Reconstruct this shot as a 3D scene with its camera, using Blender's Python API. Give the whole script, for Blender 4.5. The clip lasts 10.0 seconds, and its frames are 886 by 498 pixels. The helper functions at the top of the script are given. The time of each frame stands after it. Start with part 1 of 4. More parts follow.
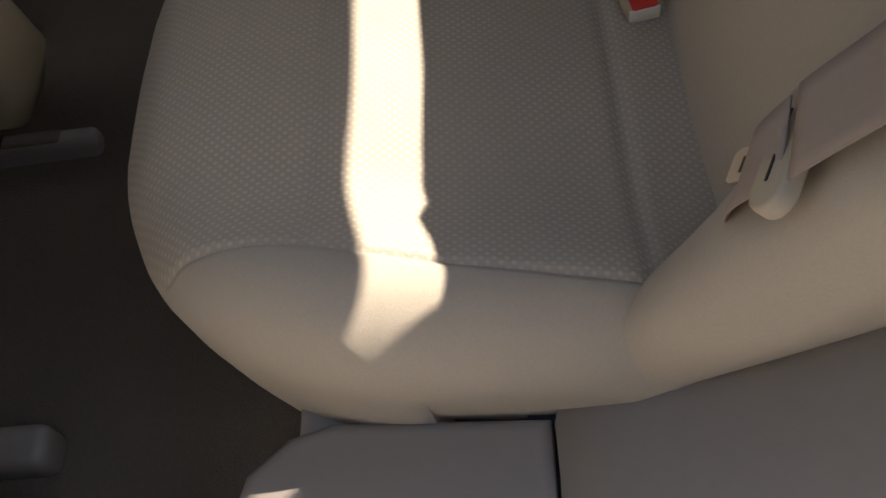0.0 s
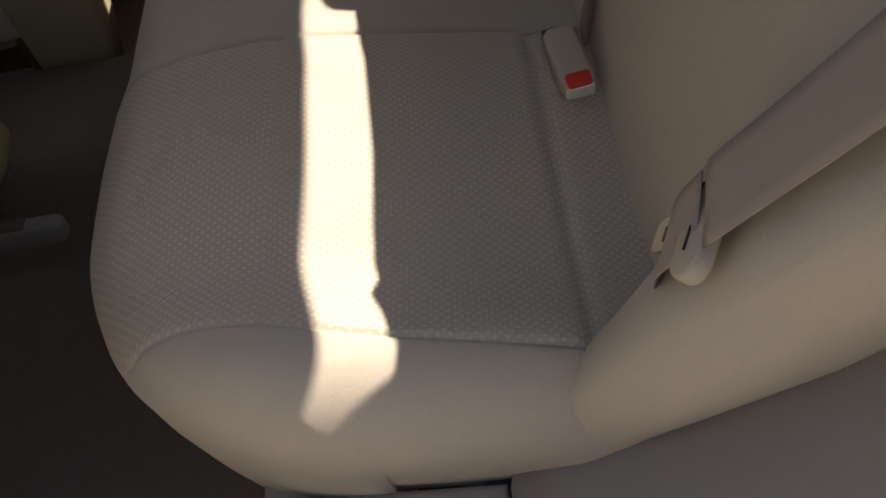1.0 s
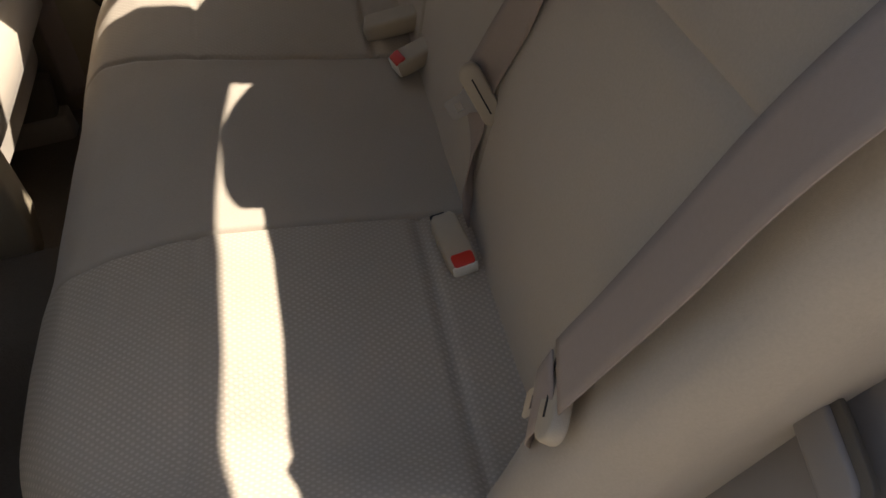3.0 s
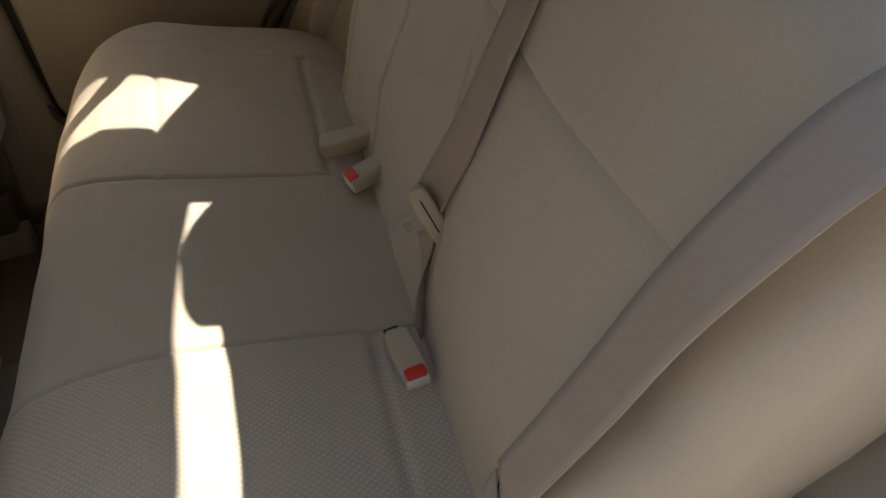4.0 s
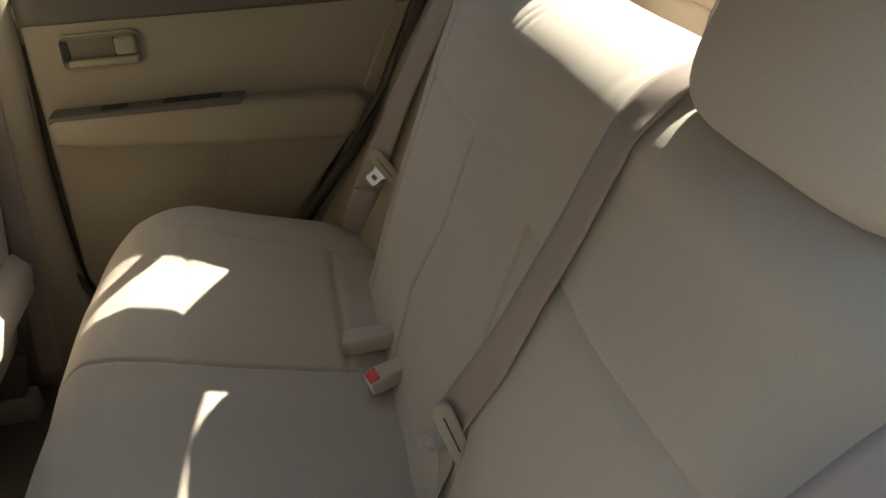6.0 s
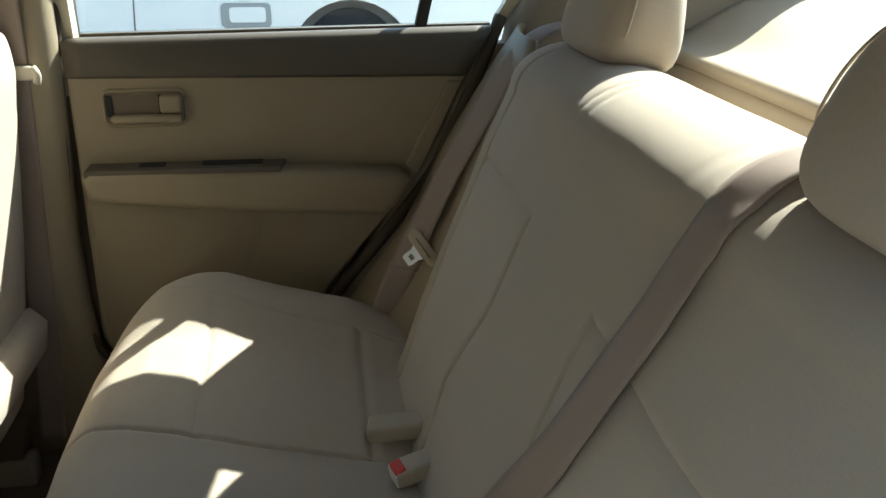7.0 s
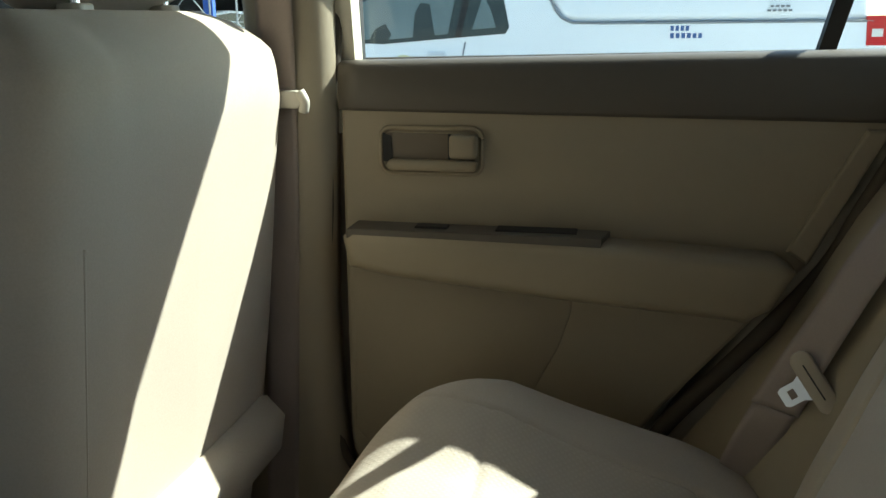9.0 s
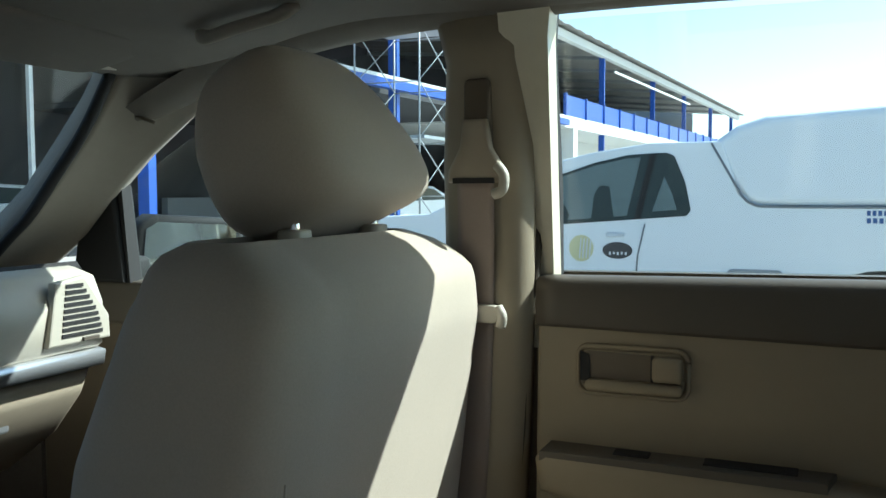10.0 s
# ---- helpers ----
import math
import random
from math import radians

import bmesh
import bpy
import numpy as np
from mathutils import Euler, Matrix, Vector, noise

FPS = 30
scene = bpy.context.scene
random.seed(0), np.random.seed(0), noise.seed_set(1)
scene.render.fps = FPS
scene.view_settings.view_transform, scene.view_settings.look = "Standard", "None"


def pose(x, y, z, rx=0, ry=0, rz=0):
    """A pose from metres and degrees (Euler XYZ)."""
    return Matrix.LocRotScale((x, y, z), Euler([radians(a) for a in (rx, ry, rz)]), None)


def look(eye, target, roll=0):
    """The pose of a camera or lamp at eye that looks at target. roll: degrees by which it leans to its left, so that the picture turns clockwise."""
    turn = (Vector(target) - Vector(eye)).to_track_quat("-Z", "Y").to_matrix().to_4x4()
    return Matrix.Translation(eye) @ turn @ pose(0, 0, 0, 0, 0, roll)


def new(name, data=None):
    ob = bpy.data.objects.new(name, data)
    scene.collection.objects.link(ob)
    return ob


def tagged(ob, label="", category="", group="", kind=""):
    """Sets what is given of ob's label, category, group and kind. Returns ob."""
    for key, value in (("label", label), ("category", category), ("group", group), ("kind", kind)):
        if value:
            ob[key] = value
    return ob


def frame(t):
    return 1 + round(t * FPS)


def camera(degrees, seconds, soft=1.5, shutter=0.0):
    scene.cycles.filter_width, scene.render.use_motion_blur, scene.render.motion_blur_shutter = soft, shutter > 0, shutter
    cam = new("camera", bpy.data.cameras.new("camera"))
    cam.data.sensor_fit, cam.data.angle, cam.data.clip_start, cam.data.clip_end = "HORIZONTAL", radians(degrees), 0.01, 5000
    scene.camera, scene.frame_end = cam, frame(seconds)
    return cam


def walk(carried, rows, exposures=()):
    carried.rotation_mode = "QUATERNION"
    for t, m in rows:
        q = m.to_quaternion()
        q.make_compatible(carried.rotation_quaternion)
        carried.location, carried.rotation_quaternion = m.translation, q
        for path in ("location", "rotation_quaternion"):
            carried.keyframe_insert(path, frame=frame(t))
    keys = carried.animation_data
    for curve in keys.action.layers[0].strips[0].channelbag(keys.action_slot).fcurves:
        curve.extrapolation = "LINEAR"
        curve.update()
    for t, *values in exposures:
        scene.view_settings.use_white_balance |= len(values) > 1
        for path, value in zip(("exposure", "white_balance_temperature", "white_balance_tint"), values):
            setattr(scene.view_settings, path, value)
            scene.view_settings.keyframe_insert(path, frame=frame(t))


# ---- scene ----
cam = camera(54.0, 10.0)
ROWS = [
    (0.0, -0.1587, -0.9380, 1.1545, 32.558, 8.951, -1.722),
    (0.5, -0.1469, -0.9458, 1.1686, 34.140, 9.444, -2.844),
    (1.0, -0.1377, -0.9506, 1.1799, 36.409, 8.829, -4.667),
    (1.5, -0.1292, -0.9570, 1.1962, 38.133, 8.869, -6.450),
    (2.0, -0.1232, -0.9733, 1.2235, 40.077, 8.446, -8.018),
    (2.5, -0.1155, -0.9859, 1.2454, 42.256, 8.062, -9.449),
    (4.0, -0.0901, -1.0117, 1.3141, 50.611, 7.097, -13.795),
    (4.5, -0.0845, -1.0168, 1.3272, 53.067, 6.637, -14.308),
    (5.0, -0.0933, -1.0133, 1.3414, 56.360, 5.088, -13.918),
    (5.5, -0.0965, -0.9998, 1.3488, 59.322, 4.813, -12.353),
    (7.0, -0.1370, -0.9160, 1.3074, 68.824, -0.341, -8.035),
    (7.5, -0.1590, -0.8554, 1.2488, 70.678, -0.585, -6.978),
    (8.0, -0.1721, -0.7235, 1.1521, 73.295, -1.370, -3.962),
    (8.5, -0.1775, -0.5720, 1.1546, 74.194, -1.275, 2.414),
    (9.0, -0.1776, -0.4655, 1.1518, 75.231, 0.587, 12.331),
    (9.5, -0.2088, -0.4173, 1.1814, 78.603, 1.087, 19.669),
    (10.0, -0.2260, -0.4306, 1.2098, 86.322, 0.133, 23.575),
]
walk(cam, [(t, pose(x, y, z, rx, ry, rz)) for t, x, y, z, rx, ry, rz in ROWS],
     [(0.0, 1.88, 7700, 14), (2.7, 1.6, 7400, 14), (4.0, 2.15, 7600, 9), (5.7, 2.45, 7250, 6), (7.0, 2.22, 6600, -2), (8.0, 2.12, 6350, -6), (9.0, 2.08, 6250, -6), (9.5, 1.86, 6250, -4), (10.0, 1.53, 5850, -6)])

# ---- light ----
SUN_WAY = Vector((0.895, 0.60, 1.0)).normalized()      # towards the sun
world = bpy.data.worlds.new("sky")
scene.world = world
world.use_nodes = True
wn = world.node_tree.nodes
sky = wn.new("ShaderNodeTexSky")
sky.sky_type = "NISHITA"
sky.sun_disc = False
sky.sun_elevation = math.asin(SUN_WAY.z)
sky.sun_rotation = math.atan2(SUN_WAY.x, SUN_WAY.y)
wn["Background"].inputs[1].default_value = 0.11
world.node_tree.links.new(sky.outputs[0], wn["Background"].inputs[0])
sun = new("sun", bpy.data.lights.new("sun", "SUN"))
sun.data.energy, sun.data.angle, sun.data.color = 3.15, radians(0.5), (1.0, 0.987, 0.968)
sun.matrix_world = look(SUN_WAY * 30, (0, 0, 0))


# ---- materials ----
def material(name, colour, rough=0.6, metal=0.0, spread=0.10, scale=60.0, bump=0.15, bump_scale=500.0, coarse=5.0, sheen=0.0, depth=0.001):
    m = bpy.data.materials.new(name)
    m.use_nodes = True
    t = m.node_tree
    b = t.nodes["Principled BSDF"]
    pos = t.nodes.new("ShaderNodeTexCoord")
    fine = t.nodes.new("ShaderNodeTexNoise")
    fine.inputs["Scale"].default_value, fine.inputs["Detail"].default_value = scale, 4.0
    big = t.nodes.new("ShaderNodeTexNoise")
    big.inputs["Scale"].default_value, big.inputs["Detail"].default_value = coarse, 3.0
    add = t.nodes.new("ShaderNodeMath")
    add.operation = "ADD"
    mix = t.nodes.new("ShaderNodeMix")
    mix.name = "colour"
    mix.data_type = "RGBA"
    for n in (fine, big):
        t.links.new(pos.outputs["Object"], n.inputs["Vector"])
    t.links.new(fine.outputs["Fac"], add.inputs[0])
    t.links.new(big.outputs["Fac"], add.inputs[1])
    half = t.nodes.new("ShaderNodeMath")
    half.operation = "MULTIPLY"
    half.inputs[1].default_value = 0.5
    t.links.new(add.outputs[0], half.inputs[0])
    t.links.new(half.outputs[0], mix.inputs["Factor"])
    c = Vector(colour)
    mix.inputs["A"].default_value = (*(c * (1 - spread)), 1)
    mix.inputs["B"].default_value = (*(c * (1 + spread)), 1)
    t.links.new(mix.outputs["Result"], b.inputs["Base Color"])
    b.inputs["Roughness"].default_value, b.inputs["Metallic"].default_value = rough, metal
    b.inputs["Sheen Weight"].default_value = sheen
    if bump:
        grain = t.nodes.new("ShaderNodeTexNoise")
        grain.name = "grain"
        grain.inputs["Scale"].default_value = bump_scale
        t.links.new(pos.outputs["Object"], grain.inputs["Vector"])
        bp = t.nodes.new("ShaderNodeBump")
        bp.name = "relief"
        bp.inputs["Strength"].default_value, bp.inputs["Distance"].default_value = bump, depth
        t.links.new(grain.outputs["Fac"], bp.inputs["Height"])
        t.links.new(bp.outputs[0], b.inputs["Normal"])
    return m


def dotted(name, colour, a=111.0, b=125.0, lift=1.26, knobs=0.3, **more):
    """Cloth with small raised lighter stitches in a staggered lattice over x and y."""
    m = material(name, colour, 0.9, bump=0.25, **more)
    t = m.node_tree
    pos = t.nodes.new("ShaderNodeTexCoord")
    cut = t.nodes.new("ShaderNodeSeparateXYZ")
    t.links.new(pos.outputs["Object"], cut.inputs[0])

    def op(kind, x, y=None):
        n = t.nodes.new("ShaderNodeMath")
        n.operation = kind
        for k, v in enumerate((x, y)):
            if v is None:
                continue
            if isinstance(v, float):
                n.inputs[k].default_value = v
            else:
                t.links.new(v, n.inputs[k])
        return n.outputs[0]
    u = op("MULTIPLY", cut.outputs["X"], a * math.pi)
    v = op("MULTIPLY", cut.outputs["Y"], b * math.pi)
    p = op("MULTIPLY", op("SINE", op("ADD", u, v)), op("SINE", op("SUBTRACT", u, v)))
    dot = op("SMOOTH_MIN", op("MULTIPLY", op("MAXIMUM", op("SUBTRACT", op("ABSOLUTE", p), 0.45), 0.0), 2.6), 1.0)
    wear = t.nodes.new("ShaderNodeTexNoise")
    wear.inputs["Scale"].default_value = 7.0
    t.links.new(pos.outputs["Object"], wear.inputs["Vector"])
    dot = op("MULTIPLY", dot, op("MINIMUM", op("MULTIPLY", wear.outputs["Fac"], 1.7), 1.0))
    mix = t.nodes.new("ShaderNodeMix")
    mix.data_type = "RGBA"
    t.links.new(dot, mix.inputs["Factor"])
    t.links.new(t.nodes["colour"].outputs["Result"], mix.inputs["A"])
    mix.inputs["B"].default_value = (*(Vector(colour) * lift), 1)
    t.links.new(mix.outputs["Result"], t.nodes["Principled BSDF"].inputs["Base Color"])
    knob = t.nodes.new("ShaderNodeBump")
    knob.inputs["Strength"].default_value, knob.inputs["Distance"].default_value = knobs, 0.001
    t.links.new(dot, knob.inputs["Height"])
    t.links.new(t.nodes["relief"].outputs[0], knob.inputs["Normal"])
    t.links.new(knob.outputs[0], t.nodes["Principled BSDF"].inputs["Normal"])
    return m


def pane(name, tint=(1, 1, 1), gloss=0.02):
    m = bpy.data.materials.new(name)
    m.use_nodes = True
    t = m.node_tree
    t.nodes.remove(t.nodes["Principled BSDF"])
    clear = t.nodes.new("ShaderNodeBsdfTransparent")
    clear.inputs[0].default_value = (*tint, 1)
    shine = t.nodes.new("ShaderNodeBsdfGlossy")
    shine.inputs["Roughness"].default_value = gloss
    edge = t.nodes.new("ShaderNodeLayerWeight")
    edge.inputs["Blend"].default_value = 0.5
    power = t.nodes.new("ShaderNodeMath")
    power.operation = "POWER"
    power.inputs[1].default_value = 4.0
    t.links.new(edge.outputs["Facing"], power.inputs[0])
    fr = t.nodes.new("ShaderNodeMath")
    fr.operation = "MULTIPLY_ADD"
    fr.inputs[1].default_value = 0.6
    fr.inputs[2].default_value = 0.03
    t.links.new(power.outputs[0], fr.inputs[0])
    mix = t.nodes.new("ShaderNodeMixShader")
    t.links.new(fr.outputs[0], mix.inputs[0])
    t.links.new(clear.outputs[0], mix.inputs[1])
    t.links.new(shine.outputs[0], mix.inputs[2])
    t.links.new(mix.outputs[0], t.nodes["Material Output"].inputs[0])
    return m


CLOTH = (0.44, 0.375, 0.295)
FABRIC = material("beige_cloth", CLOTH, 0.92, sheen=0.1, bump=0.35, bump_scale=1500.0, depth=0.0007, scale=420.0, spread=0.18)
DOTTED = dotted("beige_dotted_cloth", CLOTH)
# Same cloth with weaker dots: their fading in shade is put into the colour.
FAINTDOTS = dotted("faint_dotted_cloth", CLOTH, lift=1.05, knobs=0.22)
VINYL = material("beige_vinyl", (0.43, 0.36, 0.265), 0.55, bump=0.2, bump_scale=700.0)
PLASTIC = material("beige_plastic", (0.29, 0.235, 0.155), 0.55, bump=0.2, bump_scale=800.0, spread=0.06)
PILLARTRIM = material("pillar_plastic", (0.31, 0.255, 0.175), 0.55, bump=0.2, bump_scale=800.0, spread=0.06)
PALE = material("pale_beige_plastic", (0.50, 0.46, 0.375), 0.45, bump=0.1)
TAUPE = material("taupe_plastic", (0.098, 0.081, 0.060), 0.55, bump=0.2, bump_scale=800.0)
RECESS = material("brown_plastic", (0.14, 0.11, 0.075), 0.6, bump=0.15)
SILL = material("taupe_sill_plastic", (0.235, 0.205, 0.18), 0.5, bump=0.15, bump_scale=800.0)
CARPET = material("carpet", (0.13, 0.105, 0.08), 1.0, bump=0.8, bump_scale=350.0, spread=0.25, scale=150.0, depth=0.003)
# Darker copy of LINER: the shade under the roof is in its colour.
SHADELINER = material("headliner_shaded", (0.145, 0.127, 0.105), 0.95, bump=0.3, bump_scale=600.0)
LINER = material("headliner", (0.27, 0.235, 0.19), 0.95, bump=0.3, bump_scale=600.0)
WEB = material("belt_webbing", (0.31, 0.245, 0.205), 0.7, bump=0.25, bump_scale=1600.0, depth=0.0006, scale=300.0, spread=0.12)
BLACK = material("black_rubber", (0.018, 0.017, 0.016), 0.75)
SEALRUB = material("seal_rubber", (0.062, 0.047, 0.031), 0.85)
RED = material("red_button", (0.62, 0.035, 0.02), 0.35, bump=0)
WHITEP = material("white_plastic", (0.72, 0.69, 0.62), 0.4, bump=0)
STEEL = material("dull_steel", (0.42, 0.40, 0.37), 0.35, 1.0, bump=0.05)
BRIGHT = material("bright_steel", (0.80, 0.79, 0.76), 0.30, 1.0, bump=0.05)
CHROME = material("chrome", (0.85, 0.85, 0.85), 0.12, 1.0, bump=0)
SILVER = material("silver_trim", (0.62, 0.63, 0.64), 0.3, 0.8, bump=0)
CREAM = material("cream_body_paint", (0.66, 0.60, 0.46), 0.3, bump=0)
PAINT = material("white_paint", (0.83, 0.845, 0.85), 0.25, bump=0, coarse=1.0, spread=0.03)
GREYP = material("grey_white_paint", (0.62, 0.64, 0.66), 0.35, bump=0)
YARD = material("concrete_yard", (0.46, 0.44, 0.41), 0.92, coarse=0.4, scale=6.0, spread=0.2, bump_scale=40.0, depth=0.01)
BLUE = material("blue_paint", (0.014, 0.07, 0.36), 0.4, coarse=1.5, bump_scale=60.0)
WHITEWALL = material("white_wall", (0.66, 0.66, 0.64), 0.85, coarse=0.7, scale=8.0, bump_scale=60.0)
SCAFF = material("galvanised_steel", (0.30, 0.32, 0.34), 0.5, 0.4, bump=0)
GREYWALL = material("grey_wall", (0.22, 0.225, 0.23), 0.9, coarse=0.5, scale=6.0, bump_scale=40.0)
# Near black: shade is put into this wall colour.
SHADEWALL = material("shade_dark_wall", (0.06, 0.06, 0.065), 0.9, coarse=0.5, scale=6.0, bump_scale=40.0)
TIN = material("corrugated_sheet", (0.28, 0.26, 0.24), 0.6, 0.3, coarse=0.6, scale=8.0, spread=0.3)
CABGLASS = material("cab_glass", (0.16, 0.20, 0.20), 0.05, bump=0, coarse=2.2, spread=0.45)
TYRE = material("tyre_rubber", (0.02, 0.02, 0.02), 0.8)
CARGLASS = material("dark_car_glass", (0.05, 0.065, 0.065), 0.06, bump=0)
PRINT = material("blue_print", (0.05, 0.11, 0.28), 0.5, bump=0)
BADGE = material("dark_badge", (0.045, 0.045, 0.05), 0.4, bump=0)
CREST = material("yellow_badge", (0.62, 0.58, 0.33), 0.4, bump=0)
LAMP = material("red_lamp_glass", (0.5, 0.03, 0.03), 0.15, bump=0)
GLASS = pane("window_glass", (0.93, 0.96, 0.95))
MIRROR = material("mirror_glass", (0.62, 0.66, 0.66), 0.02, 1.0, bump=0)

# ---- building helpers ----
def part(name, bm, mat, parent=None, label="", smooth=True):
    me = bpy.data.meshes.new(name)
    bmesh.ops.recalc_face_normals(bm, faces=bm.faces[:])
    bm.to_mesh(me)
    bm.free()
    for p in me.polygons:
        p.use_smooth = smooth
    me.materials.append(mat)
    ob = new(name, me)
    if parent is not None:
        ob.parent = parent
    if label:
        ob["label"] = label
    return ob


def flat(name, bm, mat, parent=None, label=""):
    return part(name, bm, mat, parent, label, False)


def thing(name, label, category, group="", kind=""):
    return tagged(new(name), label, category, group, kind)


def box(x0, x1, y0, y1, z0, z1, r=0.0, seg=2, bm=None, turn=None):
    bm = bm or bmesh.new()
    m = Matrix.Translation(((x0 + x1) / 2, (y0 + y1) / 2, (z0 + z1) / 2))
    made = bmesh.ops.create_cube(bm, size=1.0, matrix=Matrix.Diagonal((x1 - x0, y1 - y0, z1 - z0, 1)))
    verts = made["verts"]
    if r:
        edges = {e for v in verts for e in v.link_edges}
        out = bmesh.ops.bevel(bm, geom=list(edges), offset=r, segments=seg, affect="EDGES", profile=0.5)
        verts = list({v for f in out["faces"] for v in f.verts} | {v for v in verts if v.is_valid})
    if turn is not None:
        m = m @ turn
    bmesh.ops.transform(bm, matrix=m, verts=verts)
    return bm


def slab(outline, axis, a, b, r=0.0, seg=2, bm=None):
    """A plate with that outline in the two other axes, from a to b along the axis."""
    bm = bm or bmesh.new()
    k = "xyz".index(axis)

    def at(p, w):
        q = list(p)
        q.insert(k, w)
        return q
    low = [bm.verts.new(at(p, a)) for p in outline]
    high = [bm.verts.new(at(p, b)) for p in outline]
    bm.faces.new(low)
    bm.faces.new(high[::-1])
    n = len(outline)
    for i in range(n):
        bm.faces.new((low[i], high[i], high[(i + 1) % n], low[(i + 1) % n]))
    if r:
        bmesh.ops.recalc_face_normals(bm, faces=bm.faces[:])
        ends = set(low) | set(high)
        rims = [e for e in bm.edges if (e.verts[0] in low) == (e.verts[1] in low) and e.verts[0] in ends and e.verts[1] in ends]
        bmesh.ops.bevel(bm, geom=rims, offset=r, segments=seg, affect="EDGES", profile=0.5)
    return bm


def sheet(points, thick=0.0, keep=None):
    """A grid of points (rows of equal length) as a surface; keep(i, j) picks the cells."""
    bm = bmesh.new()
    grid = {}

    def vert(i, j):
        if (i, j) not in grid:
            grid[i, j] = bm.verts.new(points[i][j])
        return grid[i, j]
    for i in range(len(points) - 1):
        for j in range(len(points[0]) - 1):
            if keep is None or keep(i, j):
                bm.faces.new((vert(i, j), vert(i, j + 1), vert(i + 1, j + 1), vert(i + 1, j)))
    if thick:
        bmesh.ops.recalc_face_normals(bm, faces=bm.faces[:])
        bmesh.ops.solidify(bm, geom=bm.faces[:], thickness=thick)
    return bm


def tube(points, radius, n=10, bm=None):
    """A round bar along points."""
    bm = bm or bmesh.new()
    pts = [Vector(p) for p in points]
    rings = []
    for i, p in enumerate(pts):
        way = (pts[min(i + 1, len(pts) - 1)] - pts[max(i - 1, 0)]).normalized()
        side = way.orthogonal().normalized() if i == 0 else (side - way * side.dot(way)).normalized()
        up = way.cross(side)
        rings.append([bm.verts.new(p + radius * (math.cos(a) * side + math.sin(a) * up)) for a in (2 * math.pi * k / n for k in range(n))])
    for r0, r1 in zip(rings, rings[1:]):
        for k in range(n):
            bm.faces.new((r0[k], r0[(k + 1) % n], r1[(k + 1) % n], r1[k]))
    bm.faces.new(rings[0][::-1])
    bm.faces.new(rings[-1])
    return bm


def curve(points, n):
    """Catmull-Rom points through a few points."""
    p = [Vector(q) for q in points]
    p = [2 * p[0] - p[1]] + p + [2 * p[-1] - p[-2]]
    out = []
    for i in range(1, len(p) - 2):
        for k in range(n):
            t = k / n
            a, b, c, d = p[i - 1:i + 3]
            out.append(0.5 * (2 * b + (c - a) * t + (2 * a - 5 * b + 4 * c - d) * t * t + (3 * b - a - 3 * c + d) * t ** 3))
    return out + [p[-2]]


def ribbon(points, across, width, thick=0.0014, fit=None):
    """A strap along points; across: its width's way, one for each point."""
    rows = []
    for p, a in zip(points, across):
        a = Vector(a).normalized()
        rows.append([p + a * width * (k / 6 - 0.5) for k in range(7)])
        if fit:
            rows[-1] = [fit(q) for q in rows[-1]]
    return sheet(rows, thick)


def lerp(x, pairs):
    return float(np.interp(x, [p[0] for p in pairs], [p[1] for p in pairs]))


def gather(j, marks):
    """Like lerp, but with the steps drawn together at the marks."""
    for (a, p), (b, q) in zip(marks, marks[1:]):
        if j <= b:
            t = (j - a) / (b - a)
            return p + (q - p) * (t - 0.7 * math.sin(2 * math.pi * t) / (2 * math.pi))
    return marks[-1][1]


def groove(d, w=0.004, deep=0.004):
    return -deep * math.exp(-(d / w) ** 2)


def smooth(a, b, x):
    t = min(max((x - a) / (b - a), 0), 1)
    return t * t * (3 - 2 * t)


def rounded(w, h, r, n=5):
    """Outline of a rounded rectangle round the origin."""
    out = []
    for cx, cy, a0 in ((w / 2 - r, h / 2 - r, 0), (-w / 2 + r, h / 2 - r, 90), (-w / 2 + r, -h / 2 + r, 180), (w / 2 - r, -h / 2 + r, 270)):
        for k in range(n + 1):
            a = radians(a0 + 90 * k / n)
            out.append((cx + r * math.cos(a), cy + r * math.sin(a)))
    return out


def pillow(cx, cy, cz, w, h, d, tilt=0.0, n=32, p=3.0, narrow=0.14, low=0.0, skew=0.0):
    """A rounded head restraint pad: a superellipsoid, narrower at the top, squarer below by low."""
    bm = bmesh.new()
    bmesh.ops.create_uvsphere(bm, u_segments=2 * n, v_segments=n, radius=1)
    for v in bm.verts:
        c = v.co
        q = p + low * smooth(0.0, 0.7, -c.z)
        c *= (abs(c.x) ** q + abs(c.y) ** q + abs(c.z) ** q) ** (-1 / q)
        top = smooth(-0.3, 1.0, c.z)
        c.x *= d / 2 * (1 - 0.25 * top)
        c.y = c.y * w / 2 * (1 - narrow * top) + skew * max(-c.z, 0)
        c.z *= h / 2
    bmesh.ops.transform(bm, matrix=pose(cx, cy, cz, 0, tilt, 0), verts=bm.verts[:])
    return bm


# ---- ground and car floor ----
tagged(flat("ground", box(-150, 150, -150, 150, -0.2, 0.0), YARD), "sunlit grey concrete yard", "ground", kind="structure")


def floor_height(x, y):
    hump = 0.10 * smooth(0.20, 0.09, abs(y))
    rise = 0.05 * smooth(-0.55, -0.40, x)
    return 0.292 + hump + rise + 0.004 * noise.noise((x * 9, y * 9, 0))


tagged(part("floor", sheet([[(-1.80 + 0.03 * i, -0.70 + 0.02 * j, floor_height(-1.75 + 0.03 * i, -0.70 + 0.02 * j)) for j in range(71)] for i in range(66)], 0.03), CARPET),
       "dark brown carpeted car floor with a centre hump", "car floor", kind="structure")

